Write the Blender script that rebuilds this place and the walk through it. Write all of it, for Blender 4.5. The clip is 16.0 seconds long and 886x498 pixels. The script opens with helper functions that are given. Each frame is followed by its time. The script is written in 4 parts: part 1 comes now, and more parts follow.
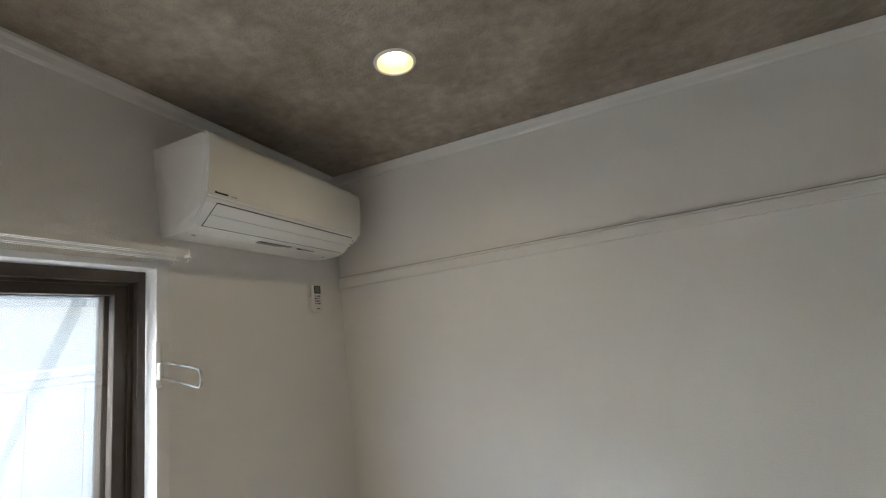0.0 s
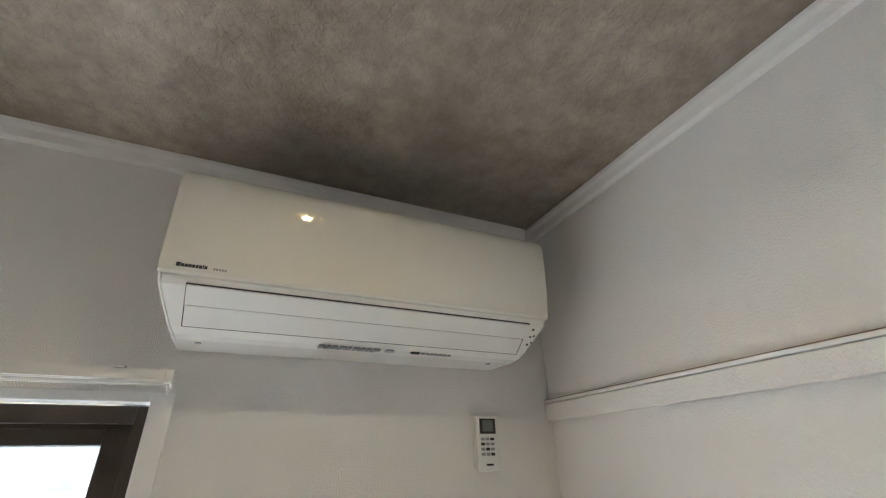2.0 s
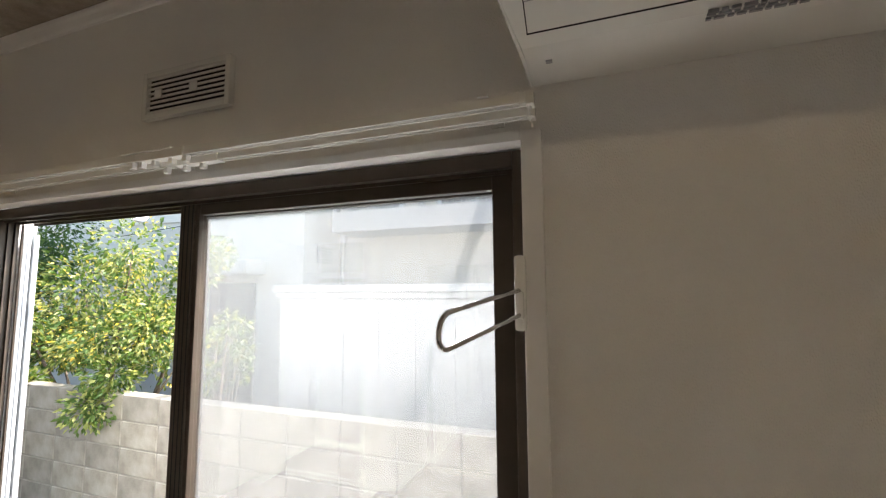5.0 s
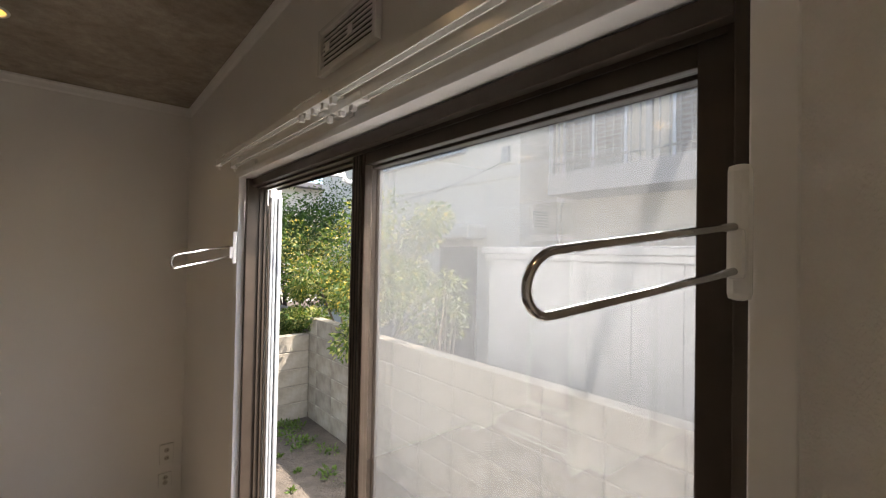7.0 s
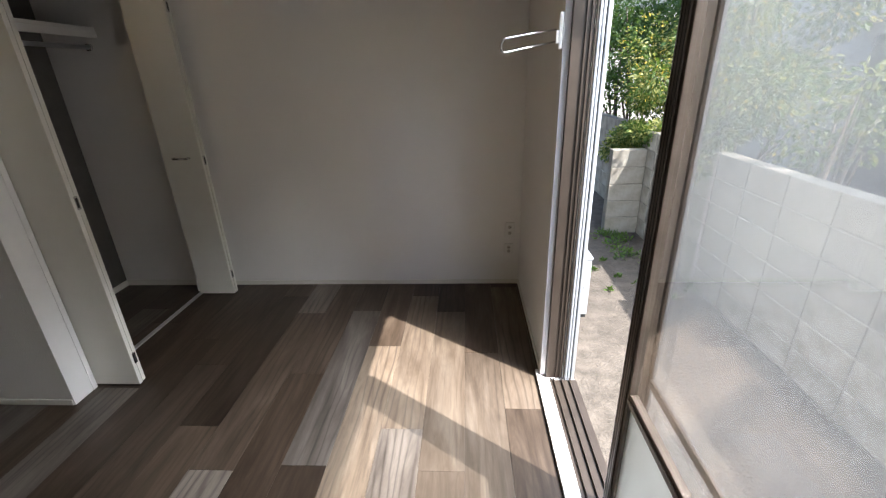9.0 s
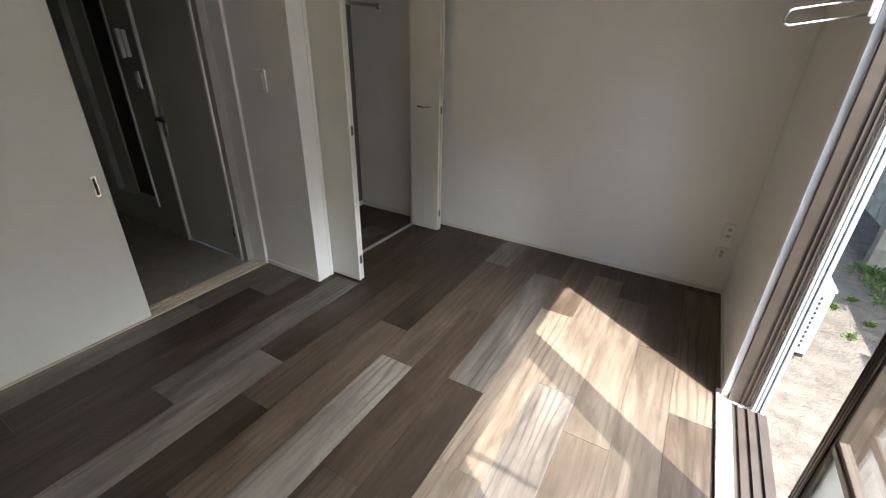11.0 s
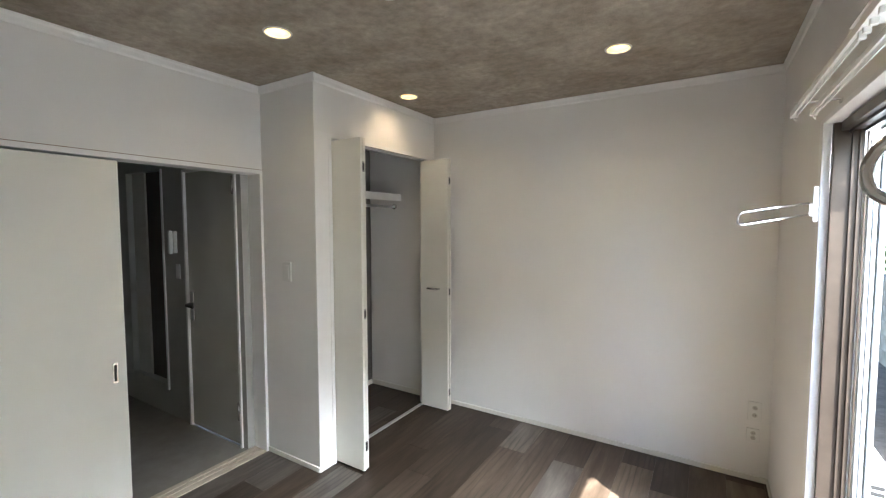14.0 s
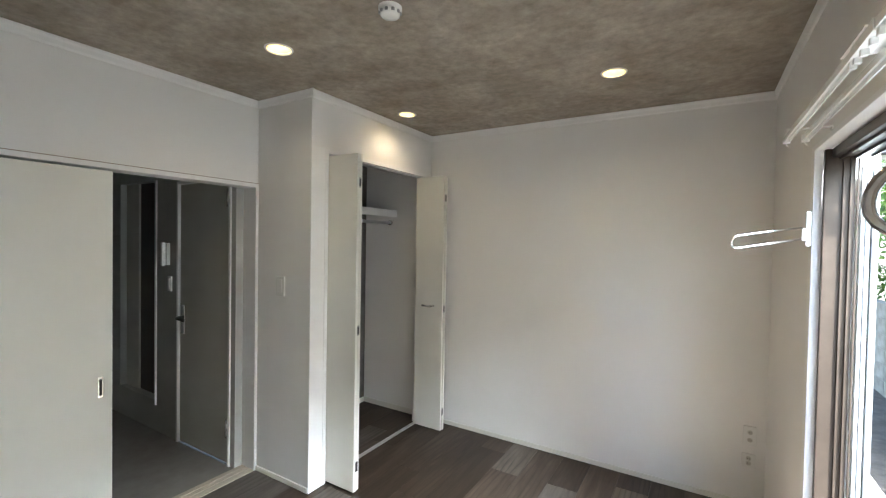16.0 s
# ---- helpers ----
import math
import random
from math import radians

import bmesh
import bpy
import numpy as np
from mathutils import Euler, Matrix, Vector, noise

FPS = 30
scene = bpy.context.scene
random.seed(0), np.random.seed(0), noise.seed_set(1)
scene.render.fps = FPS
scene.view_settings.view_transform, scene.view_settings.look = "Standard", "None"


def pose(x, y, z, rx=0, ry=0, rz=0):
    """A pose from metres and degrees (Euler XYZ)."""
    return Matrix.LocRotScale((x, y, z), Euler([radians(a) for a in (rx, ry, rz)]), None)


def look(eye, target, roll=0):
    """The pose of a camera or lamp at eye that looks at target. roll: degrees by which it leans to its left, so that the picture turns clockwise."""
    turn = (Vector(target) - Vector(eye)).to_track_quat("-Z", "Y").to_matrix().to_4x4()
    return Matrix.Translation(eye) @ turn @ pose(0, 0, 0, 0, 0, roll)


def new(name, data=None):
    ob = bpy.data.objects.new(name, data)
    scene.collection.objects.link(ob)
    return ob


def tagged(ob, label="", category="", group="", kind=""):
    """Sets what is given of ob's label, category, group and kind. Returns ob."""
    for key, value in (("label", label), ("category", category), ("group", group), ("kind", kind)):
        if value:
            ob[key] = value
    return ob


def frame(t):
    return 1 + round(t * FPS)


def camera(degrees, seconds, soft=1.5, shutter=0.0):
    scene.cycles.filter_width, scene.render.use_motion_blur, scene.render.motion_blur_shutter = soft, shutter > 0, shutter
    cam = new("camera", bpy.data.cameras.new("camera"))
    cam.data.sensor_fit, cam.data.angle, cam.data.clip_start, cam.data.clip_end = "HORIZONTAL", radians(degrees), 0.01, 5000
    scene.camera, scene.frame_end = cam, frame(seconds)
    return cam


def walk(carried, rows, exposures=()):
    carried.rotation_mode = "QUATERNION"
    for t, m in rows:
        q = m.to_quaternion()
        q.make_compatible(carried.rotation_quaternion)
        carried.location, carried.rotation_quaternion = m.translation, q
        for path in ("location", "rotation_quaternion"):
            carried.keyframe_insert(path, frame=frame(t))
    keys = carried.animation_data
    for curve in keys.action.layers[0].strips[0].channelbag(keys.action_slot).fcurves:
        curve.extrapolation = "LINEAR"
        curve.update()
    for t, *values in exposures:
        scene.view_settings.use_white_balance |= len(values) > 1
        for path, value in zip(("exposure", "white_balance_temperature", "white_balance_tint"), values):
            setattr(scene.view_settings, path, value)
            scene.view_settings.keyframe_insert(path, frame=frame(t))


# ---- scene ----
cam = camera(92.3, 16.0, soft=1.2)
PATH = [
    (0, (-1.197, -1.934, 1.597), (-0.488, -3.767, 1.965), -7.2),
    (0.3, (-1.194, -2.098, 1.622), (-0.266, -3.799, 2.117), -6.0),
    (0.5, (-1.181, -2.208, 1.641), (-0.146, -3.815, 2.228), -5.7),
    (1, (-1.147, -2.486, 1.691), (0.135, -3.82, 2.45), -4.1),
    (1.5, (-1.087, -2.728, 1.73), (0.398, -3.746, 2.601), -2.4),
    (2, (-0.957, -2.881, 1.755), (0.66, -3.644, 2.652), -1.6),
    (2.5, (-0.901, -2.945, 1.758), (0.751, -3.619, 2.662), -2.7),
    (3, (-0.893, -2.976, 1.764), (0.782, -3.608, 2.657), -4.5),
    (3.5, (-0.88, -2.977, 1.75), (0.807, -3.624, 2.606), -5.4),
    (4, (-0.842, -2.93, 1.687), (0.964, -3.486, 2.342), -3.5),
    (4.2, (-0.829, -2.91, 1.669), (1.062, -3.342, 2.156), -2.5),
    (4.5, (-0.799, -2.865, 1.634), (1.169, -3.012, 1.961), -1.4),
    (5, (-0.734, -2.857, 1.605), (1.139, -2.183, 1.798), -0.3),
    (5.2, (-0.714, -2.868, 1.599), (1.025, -1.895, 1.772), -0.4),
    (7.3, (-0.474, -2.85, 1.56), (0.778, -1.291, 1.543), 1.1),
    (7.5, (-0.481, -2.834, 1.541), (0.725, -1.241, 1.447), 1.4),
    (7.6, (-0.482, -2.824, 1.532), (0.691, -1.211, 1.391), 1.6),
    (8, (-0.462, -2.756, 1.505), (0.458, -1.021, 1.127), 1.7),
    (8.5, (-0.386, -2.763, 1.488), (-0.039, -0.907, 0.827), -0.2),
    (9, (-0.376, -2.853, 1.455), (-0.49, -1.007, 0.693), -1.9),
    (9.3, (-0.382, -2.913, 1.435), (-0.744, -1.117, 0.635), -1.6),
    (9.5, (-0.404, -2.933, 1.431), (-0.903, -1.191, 0.584), -1.6),
    (9.7, (-0.42, -2.941, 1.43), (-1.052, -1.27, 0.532), -1.4),
    (11.8, (-0.381, -3.019, 1.468), (-1.335, -1.453, 0.668), 1.6),
    (12, (-0.379, -3.026, 1.466), (-1.343, -1.432, 0.739), 1.3),
    (12.5, (-0.383, -3.051, 1.452), (-1.367, -1.395, 0.913), 0.9),
    (13, (-0.364, -3.049, 1.486), (-1.373, -1.369, 1.087), 0.6),
    (13.5, (-0.349, -3.041, 1.507), (-1.388, -1.351, 1.249), 0.3),
    (14, (-0.34, -3.039, 1.522), (-1.395, -1.344, 1.404), -0.1),
    (14.5, (-0.329, -3.038, 1.528), (-1.387, -1.341, 1.54), -0.2),
    (15, (-0.33, -3.044, 1.534), (-1.378, -1.343, 1.624), -0.2),
    (15.5, (-0.333, -3.045, 1.539), (-1.372, -1.341, 1.668), 0.1),
    (16, (-0.345, -3.035, 1.525), (-1.382, -1.326, 1.485), 1.0),
]

EXPOSURES = [
    (0.0, 3.50, 6000, 7),
    (1.0, 3.97, 5800, 7),
    (3.5, 4.24, 5750, 7),
    (4.0, 4.05, 5600, 5),
    (4.5, 3.45, 5600, 4),
    (5.0, 2.98, 6800, 12),
    (7.5, 2.45, 7200, 16),
    (9.0, 2.50, 6250, 12),
    (9.7, 2.60, 6250, 11),
    (12.0, 3.45, 6100, 8),
    (13.5, 4.0, 6000, 8),
    (16.0, 4.0, 5950, 6),
]
walk(cam, [(t, look(eye, target, roll)) for t, eye, target, roll in PATH], EXPOSURES)

# ---- world and sun ----
SUN_WAY = Vector((-1.0, 0.70, -1.76))
world = bpy.data.worlds.new("sky")
scene.world = world
world.use_nodes = True
_n = world.node_tree.nodes
_sky = _n.new("ShaderNodeTexSky")
_sky.sky_type = "NISHITA"
_sky.sun_disc = False
_sky.sun_elevation = radians(55)
_sky.sun_rotation = radians(127)
_n["Background"].inputs["Strength"].default_value = 0.085
world.node_tree.links.new(_sky.outputs["Color"], _n["Background"].inputs["Color"])
sun = new("sun", bpy.data.lights.new("sun", "SUN"))
sun.data.energy = 3.1
sun.data.angle = radians(0.5)
sun.data.color = (1.0, 0.95, 0.88)
sun.rotation_euler = SUN_WAY.to_track_quat("-Z", "Y").to_euler()
LAMP_POWER = 1.7
LAMP_WATTS = 0.36
# added lamp over the yard, out of view, boosts sky light through the terrace window
sky_fill = new("sky_fill_lamp", bpy.data.lights.new("sky_fill_lamp", "AREA"))
sky_fill.data.shape, sky_fill.data.size, sky_fill.data.size_y = "RECTANGLE", 1.8, 1.2
sky_fill.data.energy = 50
sky_fill.data.spread = radians(125)
sky_fill.data.color = (0.93, 0.97, 1.0)
sky_fill.matrix_world = look((1.40, -1.50, 3.10), (-1.25, -0.85, 0.85))


# ---- materials ----
def mat(name, color, rough=0.6, metal=0.0, spec=0.5):
    m = bpy.data.materials.new(name)
    m.use_nodes = True
    b = m.node_tree.nodes["Principled BSDF"]
    b.inputs["Base Color"].default_value = (*color, 1)
    b.inputs["Roughness"].default_value = rough
    b.inputs["Metallic"].default_value = metal
    b.inputs["Specular IOR Level"].default_value = spec
    return m


def node(m, kind, **values):
    n = m.node_tree.nodes.new(kind)
    for k, v in values.items():
        n.inputs[k.replace("_", " ")].default_value = v
    return n


def wire(m, a, b):
    m.node_tree.links.new(a, b)


def coords(m, scale=(1, 1, 1), turn=(0, 0, 0)):
    tc = node(m, "ShaderNodeTexCoord")
    mp = node(m, "ShaderNodeMapping", Scale=scale, Rotation=turn)
    wire(m, tc.outputs["Object"], mp.inputs["Vector"])
    return mp.outputs["Vector"]


def ramp(m, fac, stops):
    r = node(m, "ShaderNodeValToRGB")
    els = r.color_ramp.elements
    while len(els) < len(stops):
        els.new(0.5)
    for e, (p, c) in zip(els, stops):
        e.position, e.color = p, (*c, 1)
    wire(m, fac, r.inputs["Fac"])
    return r.outputs["Color"]


def noise_tex(m, vec, scale, detail=3.0, rough=0.55, distort=0.0):
    n = node(m, "ShaderNodeTexNoise", Scale=scale, Detail=detail, Roughness=rough, Distortion=distort)
    wire(m, vec, n.inputs["Vector"])
    return n.outputs["Fac"]


def bump(m, height, strength, distance):
    b = node(m, "ShaderNodeBump", Strength=strength, Distance=distance)
    wire(m, height, b.inputs["Height"])
    wire(m, b.outputs["Normal"], m.node_tree.nodes["Principled BSDF"].inputs["Normal"])


def mix(m, a, b, fac, mode="MIX"):
    x = m.node_tree.nodes.new("ShaderNodeMix")
    x.data_type, x.blend_type = "RGBA", mode
    for value, slot in ((a, 6), (b, 7)):
        if isinstance(value, tuple):
            x.inputs[slot].default_value = (*value, 1)
        else:
            wire(m, value, x.inputs[slot])
    if isinstance(fac, float):
        x.inputs[0].default_value = fac
    else:
        wire(m, fac, x.inputs[0])
    return x.outputs[2]


def base(m, socket):
    wire(m, socket, m.node_tree.nodes["Principled BSDF"].inputs["Base Color"])


def speckled(name, low, high, scale, rough=0.6, metal=0.0, spec=0.5, bumpy=0.0, fine=0.0, distance=0.002):
    """A surface whose colour wanders between two tones, with fine relief."""
    m = mat(name, low, rough, metal, spec)
    v = coords(m)
    n = noise_tex(m, v, scale, 5.0, 0.6)
    base(m, ramp(m, n, [(0.3, low), (0.7, high)]))
    if bumpy:
        bump(m, noise_tex(m, v, fine or scale * 8, 3.0), bumpy, distance)
    return m


def wallpaper_mat():
    m = mat("wallpaper", (0.78, 0.76, 0.73), 0.85, 0, 0.3)
    v = coords(m)
    base(m, ramp(m, noise_tex(m, v, 1.6, 4), [(0.25, (0.785, 0.770, 0.745)), (0.75, (0.835, 0.822, 0.80))]))
    weave = noise_tex(m, coords(m, (1, 1, 0.55)), 470, 0.8)
    bump(m, weave, 0.9, 0.0018)
    return m


def ceiling_mat():
    m = mat("ceiling_paper", (0.3, 0.26, 0.21), 0.9, 0, 0.2)
    v = coords(m)
    big = noise_tex(m, v, 3.2, 7, 0.62, 0.3)
    small = noise_tex(m, v, 22, 6, 0.68)
    c1 = ramp(m, big, [(0.32, (0.290, 0.248, 0.200)), (0.50, (0.365, 0.320, 0.265)), (0.68, (0.470, 0.420, 0.358))])
    c2 = ramp(m, small, [(0.3, (0.74, 0.74, 0.74)), (0.7, (1.14, 1.13, 1.12))])
    base(m, mix(m, c1, c2, 1.0, "MULTIPLY"))
    bump(m, noise_tex(m, v, 75, 5, 0.62, 0.8), 1.0, 0.006)
    return m


def wood_mat(name, dark, mid, light):
    """Vinyl plank with a printed grain that runs along y."""
    m = mat(name, mid, 0.42, 0, 0.4)
    info = node(m, "ShaderNodeObjectInfo")
    off = m.node_tree.nodes.new("ShaderNodeVectorMath")
    off.operation = "SCALE"
    off.inputs[0].default_value = (7.0, 23.0, 3.0)
    wire(m, info.outputs["Random"], off.inputs["Scale"])
    geo = node(m, "ShaderNodeNewGeometry")
    add = m.node_tree.nodes.new("ShaderNodeVectorMath")
    wire(m, geo.outputs["Position"], add.inputs[0])
    wire(m, off.outputs[0], add.inputs[1])

    def scaled(s):
        mp = node(m, "ShaderNodeMapping", Scale=s)
        wire(m, add.outputs[0], mp.inputs["Vector"])
        return mp.outputs["Vector"]
    fine = noise_tex(m, scaled((85, 7, 1)), 1.0, 3, 0.6, 0.4)
    grain = noise_tex(m, scaled((11, 1.4, 1)), 1.0, 8, 0.66, 1.1)
    rings = node(m, "ShaderNodeTexWave", Scale=1.0, Distortion=9.0, Detail=2.0, Detail_Scale=0.8)
    wire(m, scaled((9, 1.5, 1)), rings.inputs["Vector"])
    where = noise_tex(m, scaled((5, 1.1, 1)), 1.0, 2, 0.5)
    blotch = noise_tex(m, scaled((6, 1.6, 1)), 1.0, 5, 0.65, 0.6)
    c1 = ramp(m, grain, [(0.30, dark), (0.50, mid), (0.72, light)])
    c2 = ramp(m, rings.outputs["Fac"], [(0.0, (0.62, 0.60, 0.59)), (0.22, (0.98, 0.98, 0.98)), (1.0, (1.10, 1.09, 1.08))])
    mask = ramp(m, where, [(0.42, (0.0, 0.0, 0.0)), (0.62, (1.0, 1.0, 1.0))])
    c2 = mix(m, (1.0, 1.0, 1.0), c2, mask)
    c3 = ramp(m, blotch, [(0.32, (0.66, 0.64, 0.63)), (0.68, (1.16, 1.16, 1.15))])
    c4 = ramp(m, info.outputs["Random"], [(0.0, (0.72, 0.71, 0.71)), (1.0, (1.28, 1.26, 1.24))])
    c5 = ramp(m, fine, [(0.3, (0.91, 0.90, 0.90)), (0.7, (1.07, 1.07, 1.07))])
    tone = mix(m, mix(m, mix(m, c1, c2, 1.0, "MULTIPLY"), c3, 1.0, "MULTIPLY"), c4, 1.0, "MULTIPLY")
    base(m, mix(m, tone, c5, 1.0, "MULTIPLY"))
    bump(m, fine, 0.3, 0.0012)
    return m


def block_mat():
    m = mat("concrete_block", (0.4, 0.38, 0.34), 0.95, 0, 0.2)
    v = coords(m)
    info = node(m, "ShaderNodeObjectInfo")
    c1 = ramp(m, noise_tex(m, v, 5, 6, 0.65), [(0.3, (0.19, 0.172, 0.145)), (0.55, (0.29, 0.27, 0.235)), (0.75, (0.35, 0.333, 0.30))])
    c2 = ramp(m, info.outputs["Random"], [(0, (0.86, 0.86, 0.86)), (1, (1.1, 1.1, 1.08))])
    base(m, mix(m, c1, c2, 1.0, "MULTIPLY"))
    bump(m, noise_tex(m, v, 90, 4), 0.6, 0.004)
    return m


def leaf_mat(name, low, high):
    m = mat(name, low, 0.5, 0, 0.4)
    geo = node(m, "ShaderNodeNewGeometry")
    base(m, ramp(m, geo.outputs["Random Per Island"], [(0.0, low), (1.0, high)]))
    b = m.node_tree.nodes["Principled BSDF"]
    t = node(m, "ShaderNodeBsdfTranslucent", Color=(high[0] * 1.6, high[1] * 1.6, high[2] * 0.8, 1))
    s = node(m, "ShaderNodeMixShader", Fac=0.35)
    wire(m, b.outputs[0], s.inputs[1])
    wire(m, t.outputs[0], s.inputs[2])
    wire(m, s.outputs[0], m.node_tree.nodes["Material Output"].inputs["Surface"])
    return m


def glass_mat(name, color=(1, 1, 1), rough=0.0):
    m = mat(name, color, rough, 0, 0.5)
    b = m.node_tree.nodes["Principled BSDF"]
    b.inputs["Transmission Weight"].default_value = 1.0
    b.inputs["IOR"].default_value = 1.45
    return m


def net_mat():
    """White insect net: most of the light goes between the threads, which catch the sun."""
    m = mat("insect_net", (0.19, 0.20, 0.205), 0.8, 0, 0.1)
    b = m.node_tree.nodes["Principled BSDF"]
    tr = node(m, "ShaderNodeBsdfTransparent")
    tl = node(m, "ShaderNodeBsdfTranslucent", Color=(0.19, 0.20, 0.205, 1))
    threads = node(m, "ShaderNodeMixShader", Fac=0.6)
    wire(m, b.outputs[0], threads.inputs[1])
    wire(m, tl.outputs[0], threads.inputs[2])
    s = node(m, "ShaderNodeMixShader", Fac=0.31)
    wire(m, tr.outputs[0], s.inputs[1])
    wire(m, threads.outputs[0], s.inputs[2])
    wire(m, s.outputs[0], m.node_tree.nodes["Material Output"].inputs["Surface"])
    return m


def glow_mat(name, color, strength):
    m = mat(name, color, 0.4)
    b = m.node_tree.nodes["Principled BSDF"]
    b.inputs["Emission Color"].default_value = (*color, 1)
    b.inputs["Emission Strength"].default_value = strength
    return m


M_WALL = wallpaper_mat()
M_CEIL = ceiling_mat()
M_WOODS = [
    wood_mat("plank_dark", (0.017, 0.011, 0.007), (0.036, 0.025, 0.017), (0.060, 0.044, 0.033)),
    wood_mat("plank_mid", (0.030, 0.021, 0.014), (0.059, 0.043, 0.031), (0.097, 0.075, 0.057)),
    wood_mat("plank_light", (0.073, 0.062, 0.052), (0.125, 0.108, 0.093), (0.183, 0.162, 0.142)),
    # paler copy for the columns under the sun patch, its brightness partly painted in
    wood_mat("plank_sunpatch", (0.082, 0.062, 0.044), (0.132, 0.104, 0.078), (0.180, 0.150, 0.118)),
]
M_UNDER = mat("subfloor", (0.05, 0.042, 0.036), 0.9)
M_WHITE = speckled("white_paint", (0.76, 0.75, 0.72), (0.80, 0.79, 0.765), 6, 0.45, bumpy=0.05, fine=120)
M_DOOR = speckled("door_sheet", (0.70, 0.685, 0.62), (0.735, 0.72, 0.66), 3, 0.5, bumpy=0.08, fine=160)
# door colour lowered so that it carries the hall's dimness
M_DOOR_DIM = speckled("hall_door_dimmed", (0.50, 0.49, 0.44), (0.54, 0.53, 0.48), 3, 0.5, bumpy=0.08, fine=160)
M_THRESHOLD = speckled("threshold_beige", (0.46, 0.40, 0.31), (0.54, 0.47, 0.37), 6, 0.5)
M_TRIM = speckled("trim_white", (0.80, 0.79, 0.775), (0.84, 0.83, 0.815), 8, 0.4)
M_PLASTIC = speckled("white_plastic", (0.80, 0.795, 0.765), (0.82, 0.815, 0.785), 5, 0.22)
M_GLOSSY = speckled("glossy_white_panel", (0.76, 0.75, 0.70), (0.78, 0.77, 0.72), 4, 0.018, spec=0.4)
M_BRONZE = speckled("bronze_aluminium", (0.060, 0.046, 0.036), (0.085, 0.066, 0.052), 9, 0.38, 0.45)
M_ALU = speckled("silver_aluminium", (0.62, 0.63, 0.64), (0.70, 0.71, 0.72), 12, 0.33, 0.75)
M_CHROME = mat("chrome", (0.62, 0.61, 0.60), 0.16, 1.0)
M_BLACK = mat("black_print", (0.02, 0.02, 0.02), 0.5)
M_GREY = mat("grey_print", (0.30, 0.30, 0.31), 0.5)
M_BROWNLINE = mat("brown_line", (0.26, 0.18, 0.12), 0.7)
M_SOCKET = mat("socket_insert", (0.52, 0.50, 0.45), 0.4)
# black that paints the shade of gaps, slots and recesses; also rubber feet
M_GAP_RUBBER = mat("dark_gap_rubber", (0.015, 0.015, 0.015), 0.8)
M_SCREEN = mat("remote_screen", (0.17, 0.19, 0.175), 0.25)
M_DARKPANEL = speckled("dark_brown_panel", (0.035, 0.022, 0.015), (0.055, 0.034, 0.024), 4, 0.4)
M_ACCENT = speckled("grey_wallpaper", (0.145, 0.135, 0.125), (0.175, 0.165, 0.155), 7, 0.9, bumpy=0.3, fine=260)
# white wallpaper and hall floor lowered in tone to paint in the dim hall
M_WALL_DIM = speckled("hall_wallpaper_dimmed", (0.40, 0.395, 0.375), (0.45, 0.445, 0.42), 3, 0.9, bumpy=0.3, fine=300)
M_HALLFLOOR = speckled("hall_vinyl", (0.20, 0.185, 0.165), (0.26, 0.245, 0.22), 9, 0.4, bumpy=0.1, fine=90)
M_GLASS = glass_mat("clear_glass")
M_FROST = glass_mat("frosted_glass", (0.88, 0.93, 0.91), 0.45)
M_NET = net_mat()
# yellow base colour paints the bulb's warm glow onto the reflector
M_REFLECTOR = mat("glow_tinted_reflector", (0.72, 0.58, 0.26), 0.5)
M_GLOW = glow_mat("lamp_glow", (1.0, 0.78, 0.42), LAMP_POWER)
M_BLOCK = block_mat()
M_MORTAR = speckled("mortar", (0.20, 0.185, 0.16), (0.27, 0.25, 0.22), 14, 0.95)
M_GROUND = speckled("worn_concrete_ground", (0.052, 0.043, 0.034), (0.108, 0.091, 0.074), 9, 0.95, bumpy=1.0, fine=40, distance=0.02)
M_SHED = speckled("white_metal_sheet", (0.30, 0.32, 0.335), (0.34, 0.355, 0.37), 3, 0.5)
M_STUCCO = speckled("cream_stucco", (0.60, 0.575, 0.50), (0.66, 0.635, 0.56), 1.5, 0.9, bumpy=0.3, fine=60)
# stucco lowered in tone to paint the shade on the set-back wing
M_SHADEWALL = speckled("beige_stucco_shaded", (0.55, 0.50, 0.41), (0.60, 0.55, 0.46), 1.5, 0.9, bumpy=0.3, fine=60)
M_SLATE = speckled("balcony_grey", (0.33, 0.31, 0.29), (0.38, 0.36, 0.34), 3, 0.7)
M_SHUTTER = speckled("shutter_brown_grey", (0.17, 0.15, 0.13), (0.21, 0.19, 0.17), 4, 0.6)
M_RAILING = mat("railing_grey", (0.33, 0.32, 0.30), 0.4, 0.5)
M_DARKGLASS = mat("dark_window_glass", (0.05, 0.06, 0.07), 0.08)
M_ROOF = speckled("roof_tiles", (0.10, 0.10, 0.11), (0.15, 0.15, 0.16), 6, 0.7, bumpy=0.4, fine=20)
M_LEAF = leaf_mat("leaf_green", (0.030, 0.070, 0.016), (0.095, 0.155, 0.035))
M_LEAF_PALE = leaf_mat("leaf_pale", (0.11, 0.15, 0.04), (0.34, 0.35, 0.14))
M_LEAF_DARK = leaf_mat("leaf_dark", (0.018, 0.050, 0.012), (0.055, 0.105, 0.022))
M_FLOWER = leaf_mat("flower_yellow", (0.55, 0.36, 0.04), (0.75, 0.58, 0.16))
M_BARK = speckled("bark", (0.09, 0.065, 0.045), (0.15, 0.115, 0.085), 14, 0.9, bumpy=0.6, fine=50)


